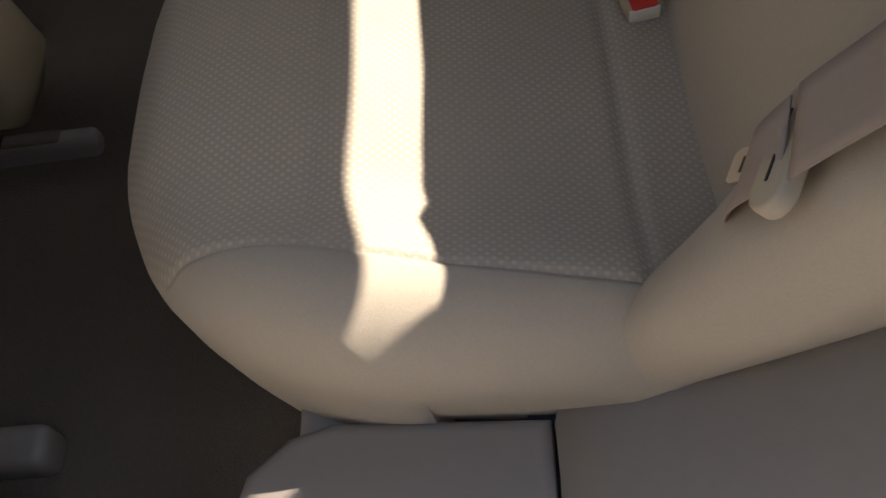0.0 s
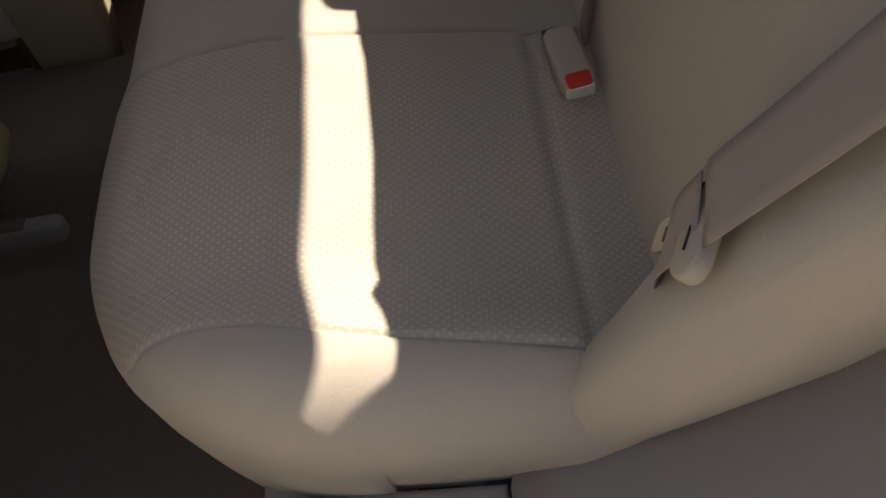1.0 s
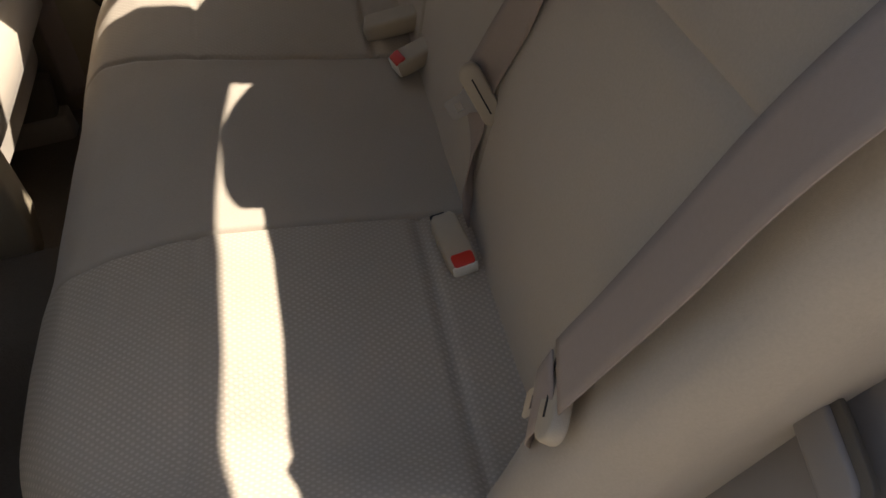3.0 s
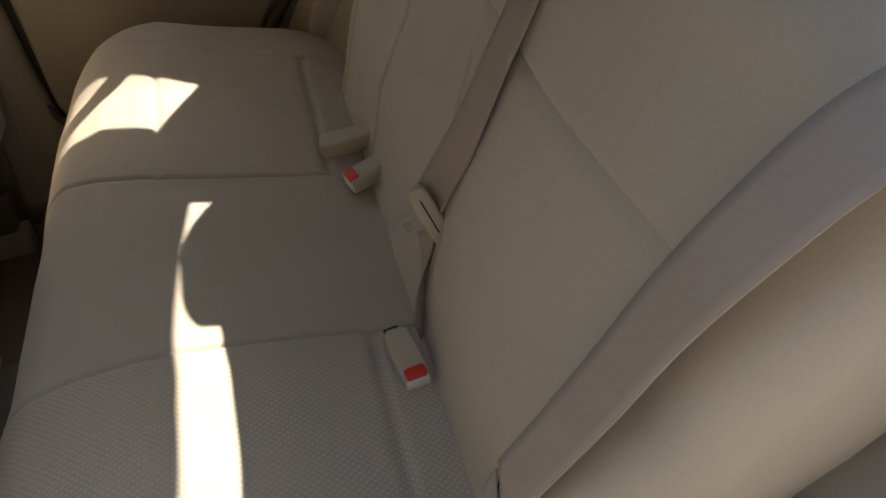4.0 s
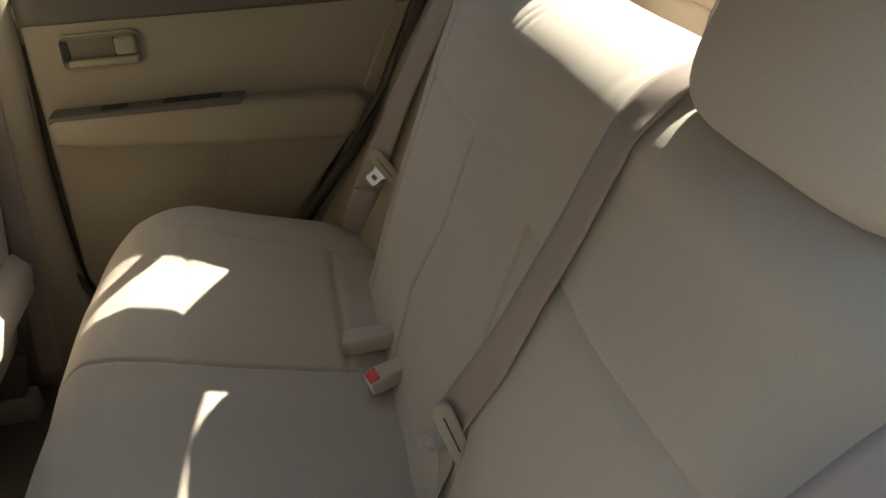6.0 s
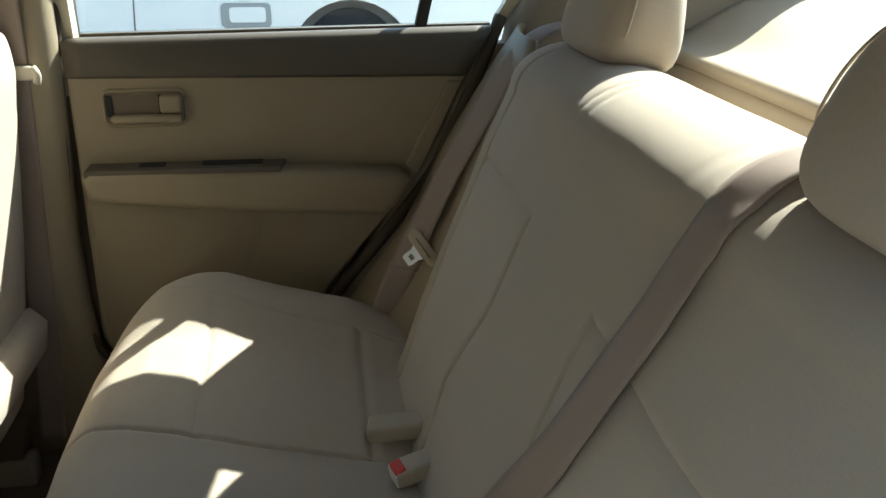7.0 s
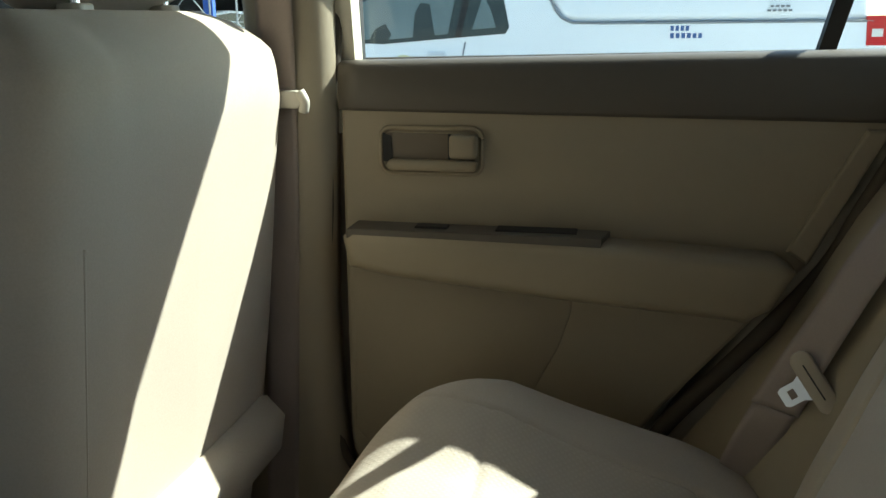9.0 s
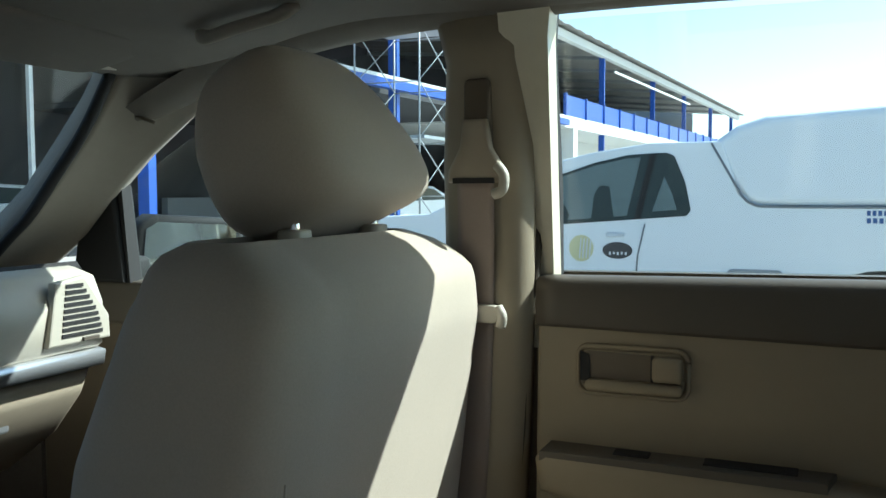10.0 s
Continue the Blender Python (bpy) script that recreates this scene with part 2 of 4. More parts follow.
# Unseen wall, added to hold back light through the left doorway.
tagged(flat("wall_light_block", box(-14, 14, -2.9, -2.7, 0, 3.4), SHADEWALL), "unseen dark wall added to cut light from the left", "wall", kind="structure")

# ---- rear bench ----
HALF = 0.655
LEFT = 0.641
YC = -0.048      # the bench's middle


def front_line(y):
    a = abs(y)
    if a <= 0.40:
        return -0.537 + 0.010 * (a / 0.4) ** 2
    t = min((a - 0.40) / ((HALF if y > 0 else LEFT) - 0.40), 1)
    return -0.527 + 0.27 * (1 - math.sqrt(max(1 - t ** 1.65, 0)))


def side_seam(x, y):
    """Where the seam to the side bolster runs, from the middle."""
    if y > 0:
        return lerp(x, [(-0.55, 0.50), (-0.45, 0.535), (-0.31, 0.533), (-0.22, 0.522), (-0.04, 0.517)])
    return lerp(x, [(-0.55, 0.50), (-0.44, 0.550), (-0.33, 0.552), (-0.24, 0.570), (-0.10, 0.585), (0.1, 0.59)])


def mid_seam(x):
    return lerp(x, [(-0.53, 0.225), (-0.48, 0.22), (-0.33, 0.192), (-0.22, 0.184), (-0.05, 0.182)])


def cushion_top(x, y):
    a = abs(y)
    z = lerp(x, [(-0.53, 0.622), (-0.47, 0.640), (-0.42, 0.648), (-0.36, 0.645), (-0.31, 0.638), (-0.20, 0.614), (-0.05, 0.580), (0.0, 0.572), (0.1, 0.56)])
    z += (0.034 * smooth(0.47, 0.60, a) if y < 0 else 0.056 * smooth(0.42, 0.58, a)) * smooth(0.10, -0.12, x) - 0.012 * smooth(0.25, 0.15, a)
    z += 0.008 * math.exp(-((a - 0.37) / 0.12) ** 2)
    z += 0.020 * smooth(0.28, 0.50, y) * math.exp(-((x + 0.40) / 0.15) ** 2)
    z += groove(a - side_seam(x, y), 0.0028, 0.0032) + groove(a - mid_seam(x), 0.0035, 0.0045)
    if mid_seam(x) < a < side_seam(x, y):
        z += groove(x + 0.332, 0.0045, 0.0035) + groove(x + 0.085, 0.006, 0.007)
    return z + 0.0016 * noise.noise((x * 14, y * 14, 3.0))


LANES = (30, 100, 140, 210, 240)      # columns at which the seams lie


def bench_y(j, x):
    m = mid_seam(x)
    marks = [(0, -LEFT), (30, -side_seam(x, -1)), (100, -m), (140, m), (210, side_seam(x, 1)), (240, HALF)]
    return gather(min(max(j, 0), 240), marks)


def bench_grid():
    rows = []
    for k in range(-5, 121):
        row = []
        for j in range(-4, 245):
            u = max(k / 120, 0)
            x = -0.25
            for _ in range(4):
                y = bench_y(j, x)
                x0 = front_line(y)
                x = x0 + (0.10 - x0) * u ** 1.15
            slope = abs(front_line(y + 0.002) - front_line(y - 0.002)) / 0.004
            d = min((x - x0) / math.sqrt(1 + slope ** 2), max((HALF if y > 0 else LEFT) - abs(y), 0))
            e = 1 - min(d / 0.075, 1)
            z = cushion_top(x, y) - 0.085 * (1 - math.sqrt(max(1 - e ** 2, 0)))
            if k < 0:
                z -= 0.05 * -k
                x += 0.003 * k * k
            if j < 0 or j > 240:
                w = -j if j < 0 else j - 240
                z -= 0.035 * w
                y -= math.copysign(0.003 * w * w, y)
            row.append((x, y, z))
        rows.append(row)
    return rows


def bench_lane(j):
    return ("left", "seat_l", "middle", "seat_r", "right")[sum(j - 4 >= m for m in LANES[:4])]


GRID = bench_grid()
bench = thing("rear_bench_cushion", "beige cloth rear bench cushion with dotted sitting panels", "seat cushion")
bench.location.y = YC
for key, name, mat, label in (("seat_l", "seat_panel", DOTTED, "beige cloth panel with small raised dots"), ("seat_r", "seat_panel", FAINTDOTS, "beige cloth panel with small raised dots"),
                              ("middle", "middle_panel", FABRIC, ""), ("left", "side_bolster", FABRIC, ""), ("right", "side_bolster", FABRIC, "")):
    part(name, sheet(GRID, keep=lambda i, j: bench_lane(j) == key), mat, bench, label)

BACK = [(0.40, -0.085), (0.55, -0.032), (0.60, -0.012), (0.70, 0.020), (0.80, 0.056), (0.90, 0.096), (1.00, 0.134), (1.057, 0.154)]
TOP = 1.057      # where the rounded top of the seatback begins


def back_face(y, z):
    a = abs(y)
    x = lerp(z, BACK)
    bulge = lerp(z, [(0.55, 0.135), (0.65, 0.110), (0.75, 0.086), (1.0, 0.070), (1.12, 0.05)]) if y < 0 else 0.004
    x -= bulge * smooth(lerp(z, [(0.70, 0.50), (0.90, 0.555)]), lerp(z, [(0.70, 0.62), (0.90, 0.64)]), a) * smooth(1.16, 0.95, z)
    x -= 0.010 * math.exp(-((a - 0.36) / 0.13) ** 2) * smooth(1.08, 0.97, z)
    return x


def back_drop(y):
    """How far the outer edge of the seatback rolls away."""
    e = min(max(0, (y - 0.435) / 0.090, (-y - 0.560) / 0.080), 1)
    return (0.09 if y < 0 else 0.075) * (1 - math.sqrt(max(1 - e * e, 0)))


def flare_out(z):
    return lerp(z, [(0.56, 0.0), (0.645, 0.018), (0.745, 0.030), (0.85, 0.056), (0.95, 0.074), (1.06, 0.082), (1.3, 0.082)])


def lay(p, off=0.0045):
    """Lifts a point out of the seatback onto its face."""
    yn = p[1] - YC
    if yn < -0.53:
        yn = max(-0.53 + (yn + 0.53) / (1 + flare_out(p[2]) / 0.11), -0.64)
    if p[2] < TOP:
        x = min(p[0], back_face(yn, p[2]) + back_drop(yn) - off)
        return Vector((x, p[1], p[2]))
    d = back_drop(yn)
    cx, h = back_face(yn, TOP) + d + 0.1, 0.068 - 0.5 * d
    u, v = (p[0] - cx) / 0.1, (p[2] - TOP) / h
    r = math.hypot(u, v)
    if r >= 1.05 or u > 0.6:
        return Vector(p)
    k = (1 + off / 0.085) / max(r, 0.05)
    return Vector((cx + 0.1 * u * max(k, 1), p[1], TOP + h * v * max(k, 1)))


def back_seam(y):
    """Height of the cross seam."""
    return 0.955 if y > 0 else 0.938


def inner_seam(z):
    """Where the upright inner seams run, from the middle."""
    return lerp(z, [(0.42, 0.175), (0.62, 0.180), (0.70, 0.190), (0.76, 0.165), (0.82, 0.136), (0.96, 0.134)])


def flare(y, z):
    """The outer left edge stands out further towards the top."""
    return y - flare_out(z) * max(-y - 0.53, 0) / 0.11


def back_marks(z):
    m = inner_seam(z)
    return [(0, -0.640), (36, -0.622), (80, -m), (130, m), (174, 0.405), (214, 0.525)]


def back_grid():
    rows = []
    for j in range(-1, 215):
        row = []
        seam = back_seam(1 if j > 105 else -1)
        for i in range(79):
            z = 0.42 + (seam - 0.42) * i / 56 if i <= 56 else seam + (TOP - seam) * (i - 56) / 22
            y = gather(max(j, 0), back_marks(min(z, seam)))
            m, out = inner_seam(z), 0.405 if y > 0 else 0.622
            x = back_face(y, z) + back_drop(y)
            if i <= 56:
                x -= groove(abs(y) - m, 0.004, 0.006)
            if y > 0:
                x -= groove(y - out, 0.004, 0.005)
            if m < abs(y) < min(out, 0.60):
                x -= groove(z - seam, 0.006, 0.006)
            x += 0.002 * noise.noise((y * 10, z * 10, 7.0))
            row.append((x, flare(y, z), z))
        x1, z1, drop = row[-1][0], row[-1][2], back_drop(y)
        for i in range(1, 17):
            w = math.pi * i / 16
            tuck = 0.0025 * sum(math.exp(-((y - m) / 0.006) ** 2) for m in (0.090, 0.118, -0.190, -0.222, -0.40))
            row.append((x1 + 0.100 * (1 - math.cos(w)), flare(y, TOP), z1 + (0.068 - tuck) * math.sin(w) - 0.5 * drop * math.sin(w)))
        row.append((x1 + 0.205, y, 0.75))
        if j < 0:
            row = [(px + 0.13, py + 0.02, pz) for px, py, pz in row]
        rows.append(row)
    return rows


BGRID = back_grid()


def back_region(j, i):
    j -= 1
    if i < 56 and (36 <= j < 80 or 130 <= j < 174):
        return "panel_l" if j < 80 else "panel_r"
    if i < 78 and (j < 36 or j >= 174):
        return "side_l" if j < 36 else "side_r"
    return "main"


backrest = thing("rear_bench_seatback", "beige cloth rear bench seatback with stitched panels", "seatback")
backrest.location.y = YC
for key, name in (("main", "main_cover"), ("panel_l", "back_panel"), ("panel_r", "back_panel"), ("side_l", "side_bolster"), ("side_r", "side_bolster")):
    part(name, sheet(BGRID, keep=lambda i, j: back_region(i, j) == key), FABRIC if key != "side_r" else VINYL, backrest)

for y, hx, hz in ((-0.495, 0.250, 1.185), (0.288, 0.2897, 1.190)):
    w = 0.296 if y < 0 else 0.262
    hr = thing("rear_head_restraint", "beige cloth head restraint on the rear seatback", "head restraint", "rear head restraints")
    part("pad", pillow(hx, y, hz, w, 0.162, 0.120, 12, p=3.2, narrow=0.13, low=1.6), FABRIC, hr)
    seam = []
    for k in range(25):
        a = math.pi * (k / 24 * 1.5 - 0.25)
        c, q = math.cos(a), math.sin(a)
        f = (abs(c) ** 3.0 + abs(q) ** 3.0) ** (-1 / 3.0)
        top = smooth(-0.3, 1.0, q * f)
        seam.append(pose(hx, y, hz, 0, 12, 0) @ Vector((-0.034 * (1 - 0.25 * top), (w / 2 - 0.001) * c * f * (1 - 0.13 * top), 0.0750 * q * f)))
    part("piping", tube(curve(seam, 3), 0.0016, 6), FABRIC, hr)
    for s in (-0.06, 0.06):
        part("post", tube([(hx + 0.02, y + s, 1.10), (hx + 0.02, y + s, hz - 0.03)], 0.006), CHROME, hr, "chrome post")


# ---- seat belts and buckles of the rear bench ----
def tongue(name, at, along, face, label, reach=0.0):
    """A latch plate in its plastic guide. along: where the plate points; face: outwards."""
    z = Vector(face).normalized()
    y = Vector(along)
    y = (y - z * y.dot(z)).normalized()
    x = y.cross(z)
    m = Matrix((x, y, z)).transposed().to_4x4()
    m = m @ Matrix.Diagonal((0.9, 0.82, 1, 1))
    m.translation = at
    ob = thing(name, label, "belt tongue", "rear belt tongues")
    bm = slab(rounded(0.086, 0.030, 0.014), "z", -0.006, 0.008, 0.003)
    bmesh.ops.transform(bm, matrix=m @ pose(0, 0, 0), verts=bm.verts[:])
    part("guide", bm, VINYL, ob, "beige plastic belt guide")
    bm = box(-0.0245, 0.0245, -0.0005, 0.0016, 0.0075, 0.0088)
    bmesh.ops.transform(bm, matrix=m, verts=bm.verts[:])
    flat("slot", bm, BLACK, ob, "dark slot for the strap")
    bm = bmesh.new()
    for z0, z1 in ((-0.001, 0.0015),):
        slab([(-0.020, 0.010), (0.020, 0.010), (0.013, 0.024), (-0.013, 0.024)], "z", z0, z1, bm=bm)
        slab([(-0.013, 0.024), (-0.006, 0.024), (-0.006, 0.044), (-0.013, 0.044)], "z", z0, z1, bm=bm)
        slab([(0.006, 0.024), (0.013, 0.024), (0.013, 0.044), (0.006, 0.044)], "z", z0, z1, bm=bm)
        slab([(-0.013, 0.044), (0.013, 0.044), (0.010, 0.050), (-0.010, 0.050)], "z", z0, z1, bm=bm)
        slab([(-0.006, 0.024), (0.006, 0.024), (0.006, 0.029), (-0.006, 0.029)], "z", z0, z1, bm=bm)
        slab([(-0.006, 0.039), (0.006, 0.039), (0.006, 0.044), (-0.006, 0.044)], "z", z0, z1, bm=bm)
    if reach:
        slab([(-0.020, 0.010 - reach), (0.020, 0.010 - reach), (0.020, 0.010), (-0.020, 0.010)], "z", z0, z1, bm=bm)
    bmesh.ops.transform(bm, matrix=m @ Matrix.Translation((0, reach, 0)), verts=bm.verts[:])
    flat("latch_plate", bm, BRIGHT if "bright" in label else STEEL, ob, "steel latch plate")
    return ob


def strap(label, pts, across, at, n=8, width=0.050, fit=lay, low=lay, skip=0):
    """A belt in two pieces: the shoulder strap above the tongue, the lap strap under it."""
    ob = thing("seat_belt", label, "seat belt", "rear seat belts")
    p = curve(pts, n)
    a = curve(across, n)
    part("lap_strap", ribbon(p[:at * n + 1], a[:at * n + 1], width * 0.9, fit=low), WEB, ob)
    part("shoulder_strap", ribbon(p[at * n + skip:], a[at * n + skip:], width, fit=fit), WEB, ob)


strap("brown belt strap lying over the outer seatback", [(0.02, -0.60, 0.60), (-0.010, -0.615, 0.66), (-0.045, -0.641, 0.737), (-0.031, -0.654, 0.787), (0.000, -0.668, 0.845), (0.035, -0.692, 0.925), (0.060, -0.715, 0.995), (0.085, -0.738, 1.055), (0.125, -0.752, 1.105), (0.18, -0.762, 1.135), (0.25, -0.765, 1.15), (0.36, -0.76, 1.18), (0.48, -0.76, 1.22)],
      [(0.8, 0.3, 0.3), (0.8, 0.4, 0.4), (0.5, 0.8, 0.5), (0.3, 1, 0.5), (0.25, 1, 0.42), (0.2, 1, 0.36), (0.2, 1, 0.3), (0.2, 1, 0.3), (0.1, 1, 0.2), (0.05, 1, 0.1), (0, 1, 0.1), (0, 1, 0.1), (0, 1, 0)], 3, low=None, skip=1)
strap("brown belt strap lying over the middle of the seatback", [(-0.005, -0.268, 0.565), (-0.010, -0.245, 0.60), (-0.006, -0.215, 0.655), (0.014, -0.208, 0.715), (0.032, -0.224, 0.765), (0.058, -0.262, 0.845), (0.090, -0.289, 0.930), (0.118, -0.310, 1.000), (0.146, -0.321, 1.065), (0.178, -0.322, 1.110), (0.215, -0.322, 1.134), (0.265, -0.322, 1.140), (0.320, -0.320, 1.115), (0.35, -0.32, 1.06)],
      [(1, 0.2, 0), (0.9, 0.4, 0.1), (0.2, 0.9, 0.2), (-0.5, 0.5, 0.25)] + [(-0.4, 0.75, 0.26), (-0.12, 0.95, 0.22), (0.0, 1, 0.2)] + [(0, 1, 0.12), (0, 1, 0.05), (-0.15, 1, 0), (0, 1, 0), (0, 1, 0), (0, 1, 0), (0, 1, 0)], 3, width=0.052)
strap("brown belt strap hanging beside the outer seatback", [(-0.035, 0.555, 0.55), (-0.036, 0.540, 0.61), (-0.026, 0.533, 0.652), (-0.003, 0.533, 0.706), (0.022, 0.533, 0.765), (0.050, 0.531, 0.825), (0.076, 0.531, 0.88), (0.104, 0.530, 0.93), (0.135, 0.529, 0.985), (0.164, 0.526, 1.042), (0.200, 0.520, 1.096), (0.245, 0.505, 1.132), (0.31, 0.480, 1.140), (0.40, 0.460, 1.10)],
      [(0.9, -0.1, -0.2)] * 3 + [(0.8, -0.4, -0.1), (0.66, -0.66, -0.05)] + [(0.57, -0.80, 0)] * 4 + [(0.5, -0.85, 0), (0.4, -0.9, 0), (0.3, -0.95, 0), (0.25, -1, 0), (0.2, -1, 0)], 3, width=0.056, fit=None, low=None)
tongue("belt_tongue", Vector((-0.0256, -0.6545, 0.7748)), (-0.456, 0.433, -0.777), (-0.758, 0.268, 0.594), "steel belt tongue in a beige guide on its strap", 0.0075)
tongue("belt_tongue", Vector((0.012, -0.222, 0.722)), (-1, -0.3, -0.25), (-0.1, -1, 0.3), "steel belt tongue in a beige guide on its strap")
tongue("belt_tongue", Vector((0.034, 0.512, 0.752)), (-0.85, -0.43, -0.35), (-0.3, -1, 0.4), "bright steel belt tongue in a beige guide on its strap")


def buckle(at, turn, pitch, label, button=True, slim=1.0):
    m = Matrix.Translation(at) @ pose(0, 0, 0, pitch, 0, turn) @ Matrix.Diagonal((slim, 0.5 + 0.5 * slim, slim, 1))
    ob = thing("seat_belt_buckle", label, "belt buckle", "rear belt buckles")
    bm = slab([(-0.019, -0.044), (0.019, -0.044), (0.022, -0.028), (0.021, 0.036), (0.013, 0.044), (-0.013, 0.044), (-0.021, 0.036), (-0.022, -0.028)], "z", -0.014, 0.014, 0.006, 3)
    bmesh.ops.transform(bm, matrix=m, verts=bm.verts[:])
    part("housing", bm, VINYL, ob)
    if button:
        bm = slab(rounded(0.033, 0.018, 0.005), "z", 0.0, 0.016, 0.002)
        bmesh.ops.transform(bm, matrix=m @ Matrix.Translation((0, -0.032, 0)) @ pose(0, 0, 0, 18, 0, 0), verts=bm.verts[:])
        part("button", bm, RED, ob, "red release button")
        bm = slab(rounded(0.038, 0.008, 0.0035), "z", -0.011, 0.010, 0.002)
        bmesh.ops.transform(bm, matrix=m @ Matrix.Translation((0, -0.0425, 0)), verts=bm.verts[:])
        part("mouth", bm, WHITEP, ob, "pale plastic mouth for the tongue")
    bm = box(-0.012, 0.012, 0.038, 0.072, -0.006, 0.004, 0.002)
    bmesh.ops.transform(bm, matrix=m @ pose(0, 0, 0, -20, 0, 0), verts=bm.verts[:])
    part("stalk", bm, BLACK, ob, "black stalk")
    return ob


buckle((-0.053, -0.311, 0.600), 8, 8, "beige belt buckle with red button at the seat crease", slim=0.76)
buckle((-0.020, 0.092, 0.594), -75, 10, "beige belt buckle with red button at the seat crease", slim=0.9)
buckle((-0.045, 0.185, 0.598), -100, 8, "grey-beige belt buckle lying on its side at the crease", False)

# ---- front passenger seat ----
fseat = thing("front_passenger_seat", "beige cloth front passenger seat seen from behind", "car seat")
FRONT = [(0.44, 0.17), (0.70, 0.165), (0.96, 0.150), (1.08, 0.110), (1.17, 0.085)]
SEATX = [(0.44, -0.705), (0.60, -0.678), (0.75, -0.660), (0.96, -0.636), (1.06, -0.622), (1.12, -0.624), (1.165, -0.655)]


def seat_back():
    rows = []
    for i in range(61):
        z = 0.46 + 0.705 * i / 60
        xr = lerp(z, SEATX)
        half = lerp(z, [(0.46, 0.226), (0.6, 0.238), (0.75, 0.246), (0.9, 0.245), (1.05, 0.239), (1.17, 0.225)])
        t = max(0, (z - 1.085) / 0.0815)
        k = math.sqrt(max(1 - t ** 2.6, 0.0004))
        row = []
        for j in range(81):
            a = 2 * math.pi * j / 80
            c, s = math.cos(a), math.sin(a)
            c = math.copysign(abs(c) ** 0.36, c)
            s = math.copysign(abs(s) ** 0.30, s)
            u = k if s > 0 else math.sqrt(max(1 - max(0, (z - 1.045) / 0.1215) ** 2.2, 0.0004))
            y = 0.386 + 1.05 * half * s * (0.70 + 0.30 * u)
            deep = lerp(z, FRONT)
            x = xr - 0.085 + (0.085 if c > 0 else deep) * c * (0.25 + 0.75 * k)
            if c > 0:
                x += groove(y - 0.335, 0.004, 0.005) * smooth(0.86, 0.84, z) + groove(y - 0.26, 0.02, 0.006)
            row.append((x, y, z))
        rows.append(row)
    return sheet(rows)


part("seatback", seat_back(), FABRIC, fseat)
for y in (0.171, 0.181):
    part("back_seam", tube([(lerp(z, SEATX) - 0.0046 - 0.25 * (0.181 - y), y, z) for z in (0.50, 0.58, 0.66, 0.74, 0.80, 0.86, 0.92, 0.962)], 0.0016, 6), FABRIC, fseat, "stitched seam in the back cover")
part("head_restraint", pillow(-0.765, 0.416, 1.269, 0.286, 0.20, 0.165, -25, p=3.4, narrow=0.17, low=1.6, skew=0.024), FABRIC, fseat)
for y in (0.345, 0.520):
    part("post", tube([(-0.735, y, 1.12), (-0.735, y, 1.22)], 0.006), CHROME, fseat, "chrome post")
    part("post_sleeve", slab(rounded(0.03, 0.036, 0.012), "z", 1.150, 1.172, 0.003), PALE, fseat).location = (-0.735, y, 0)
fs = bmesh.new()
box(-1.25, -0.79, 0.14, 0.60, 0.38, 0.54, 0.06, 5, bm=fs)
part("cushion", fs, FABRIC, fseat)
part("lower_skirt", slab([(-0.80, 0.60), (-0.668, 0.645), (-0.640, 0.615), (-0.648, 0.565), (-0.69, 0.52), (-0.745, 0.485), (-0.80, 0.47)], "y", 0.132, 0.600, 0.02, 3), FABRIC, fseat, "beige cloth skirt under the seatback")
for y in (0.150, 0.575):
    part("hinge_cover", slab([(-0.84, 0.42), (-0.73, 0.44), (-0.700, 0.50), (-0.71, 0.58), (-0.76, 0.60), (-0.84, 0.55)], "y", y - 0.022, y + 0.022, 0.012, 3), PALE, fseat, "pale plastic hinge cover")
    part("rail", box(-1.25, -0.70, y - 0.025, y + 0.025, 0.27, 0.345, 0.008), SILL, fseat, "seat rail with plastic end cover")
    part("leg", slab([(-0.82, 0.33), (-0.72, 0.33), (-0.70, 0.43), (-0.82, 0.43)], "y", y - 0.018, y + 0.018, 0.006), TAUPE, fseat)

part("leg_cover", slab([(-0.80, 0.30), (-0.69, 0.345), (-0.668, 0.43), (-0.668, 0.545), (-0.70, 0.565), (-0.80, 0.57)], "y", 0.115, 0.180, 0.010, 3), PILLARTRIM, fseat, "beige plastic cover over the inner leg")

# ---- driver seat, seen only at its feet and edge ----
dseat = thing("driver_seat", "beige cloth driver seat with plastic rail covers", "car seat")
dseat.location = (0.013, -0.02, 0.02)
part("lower_back", slab([(-0.97, 0.42), (-0.765, 0.42), (-0.735, 0.47), (-0.745, 0.55), (-0.80, 0.60), (-0.97, 0.58)], "y", -0.230, -0.105, 0.03, 4), PLASTIC, dseat, "beige plastic lower end of the seatback")
part("seatback", slab([(-1.02, 0.46), (-0.86, 0.46), (-0.78, 1.10), (-0.86, 1.13), (-0.92, 1.10)], "y", -0.60, -0.14, 0.05, 4), FABRIC, dseat)
part("cushion", box(-1.45, -0.92, -0.60, -0.14, 0.40, 0.54, 0.05, 4), FABRIC, dseat)
part("head_restraint", pillow(-0.84, -0.37, 1.27, 0.27, 0.2, 0.12, 8), FABRIC, dseat)
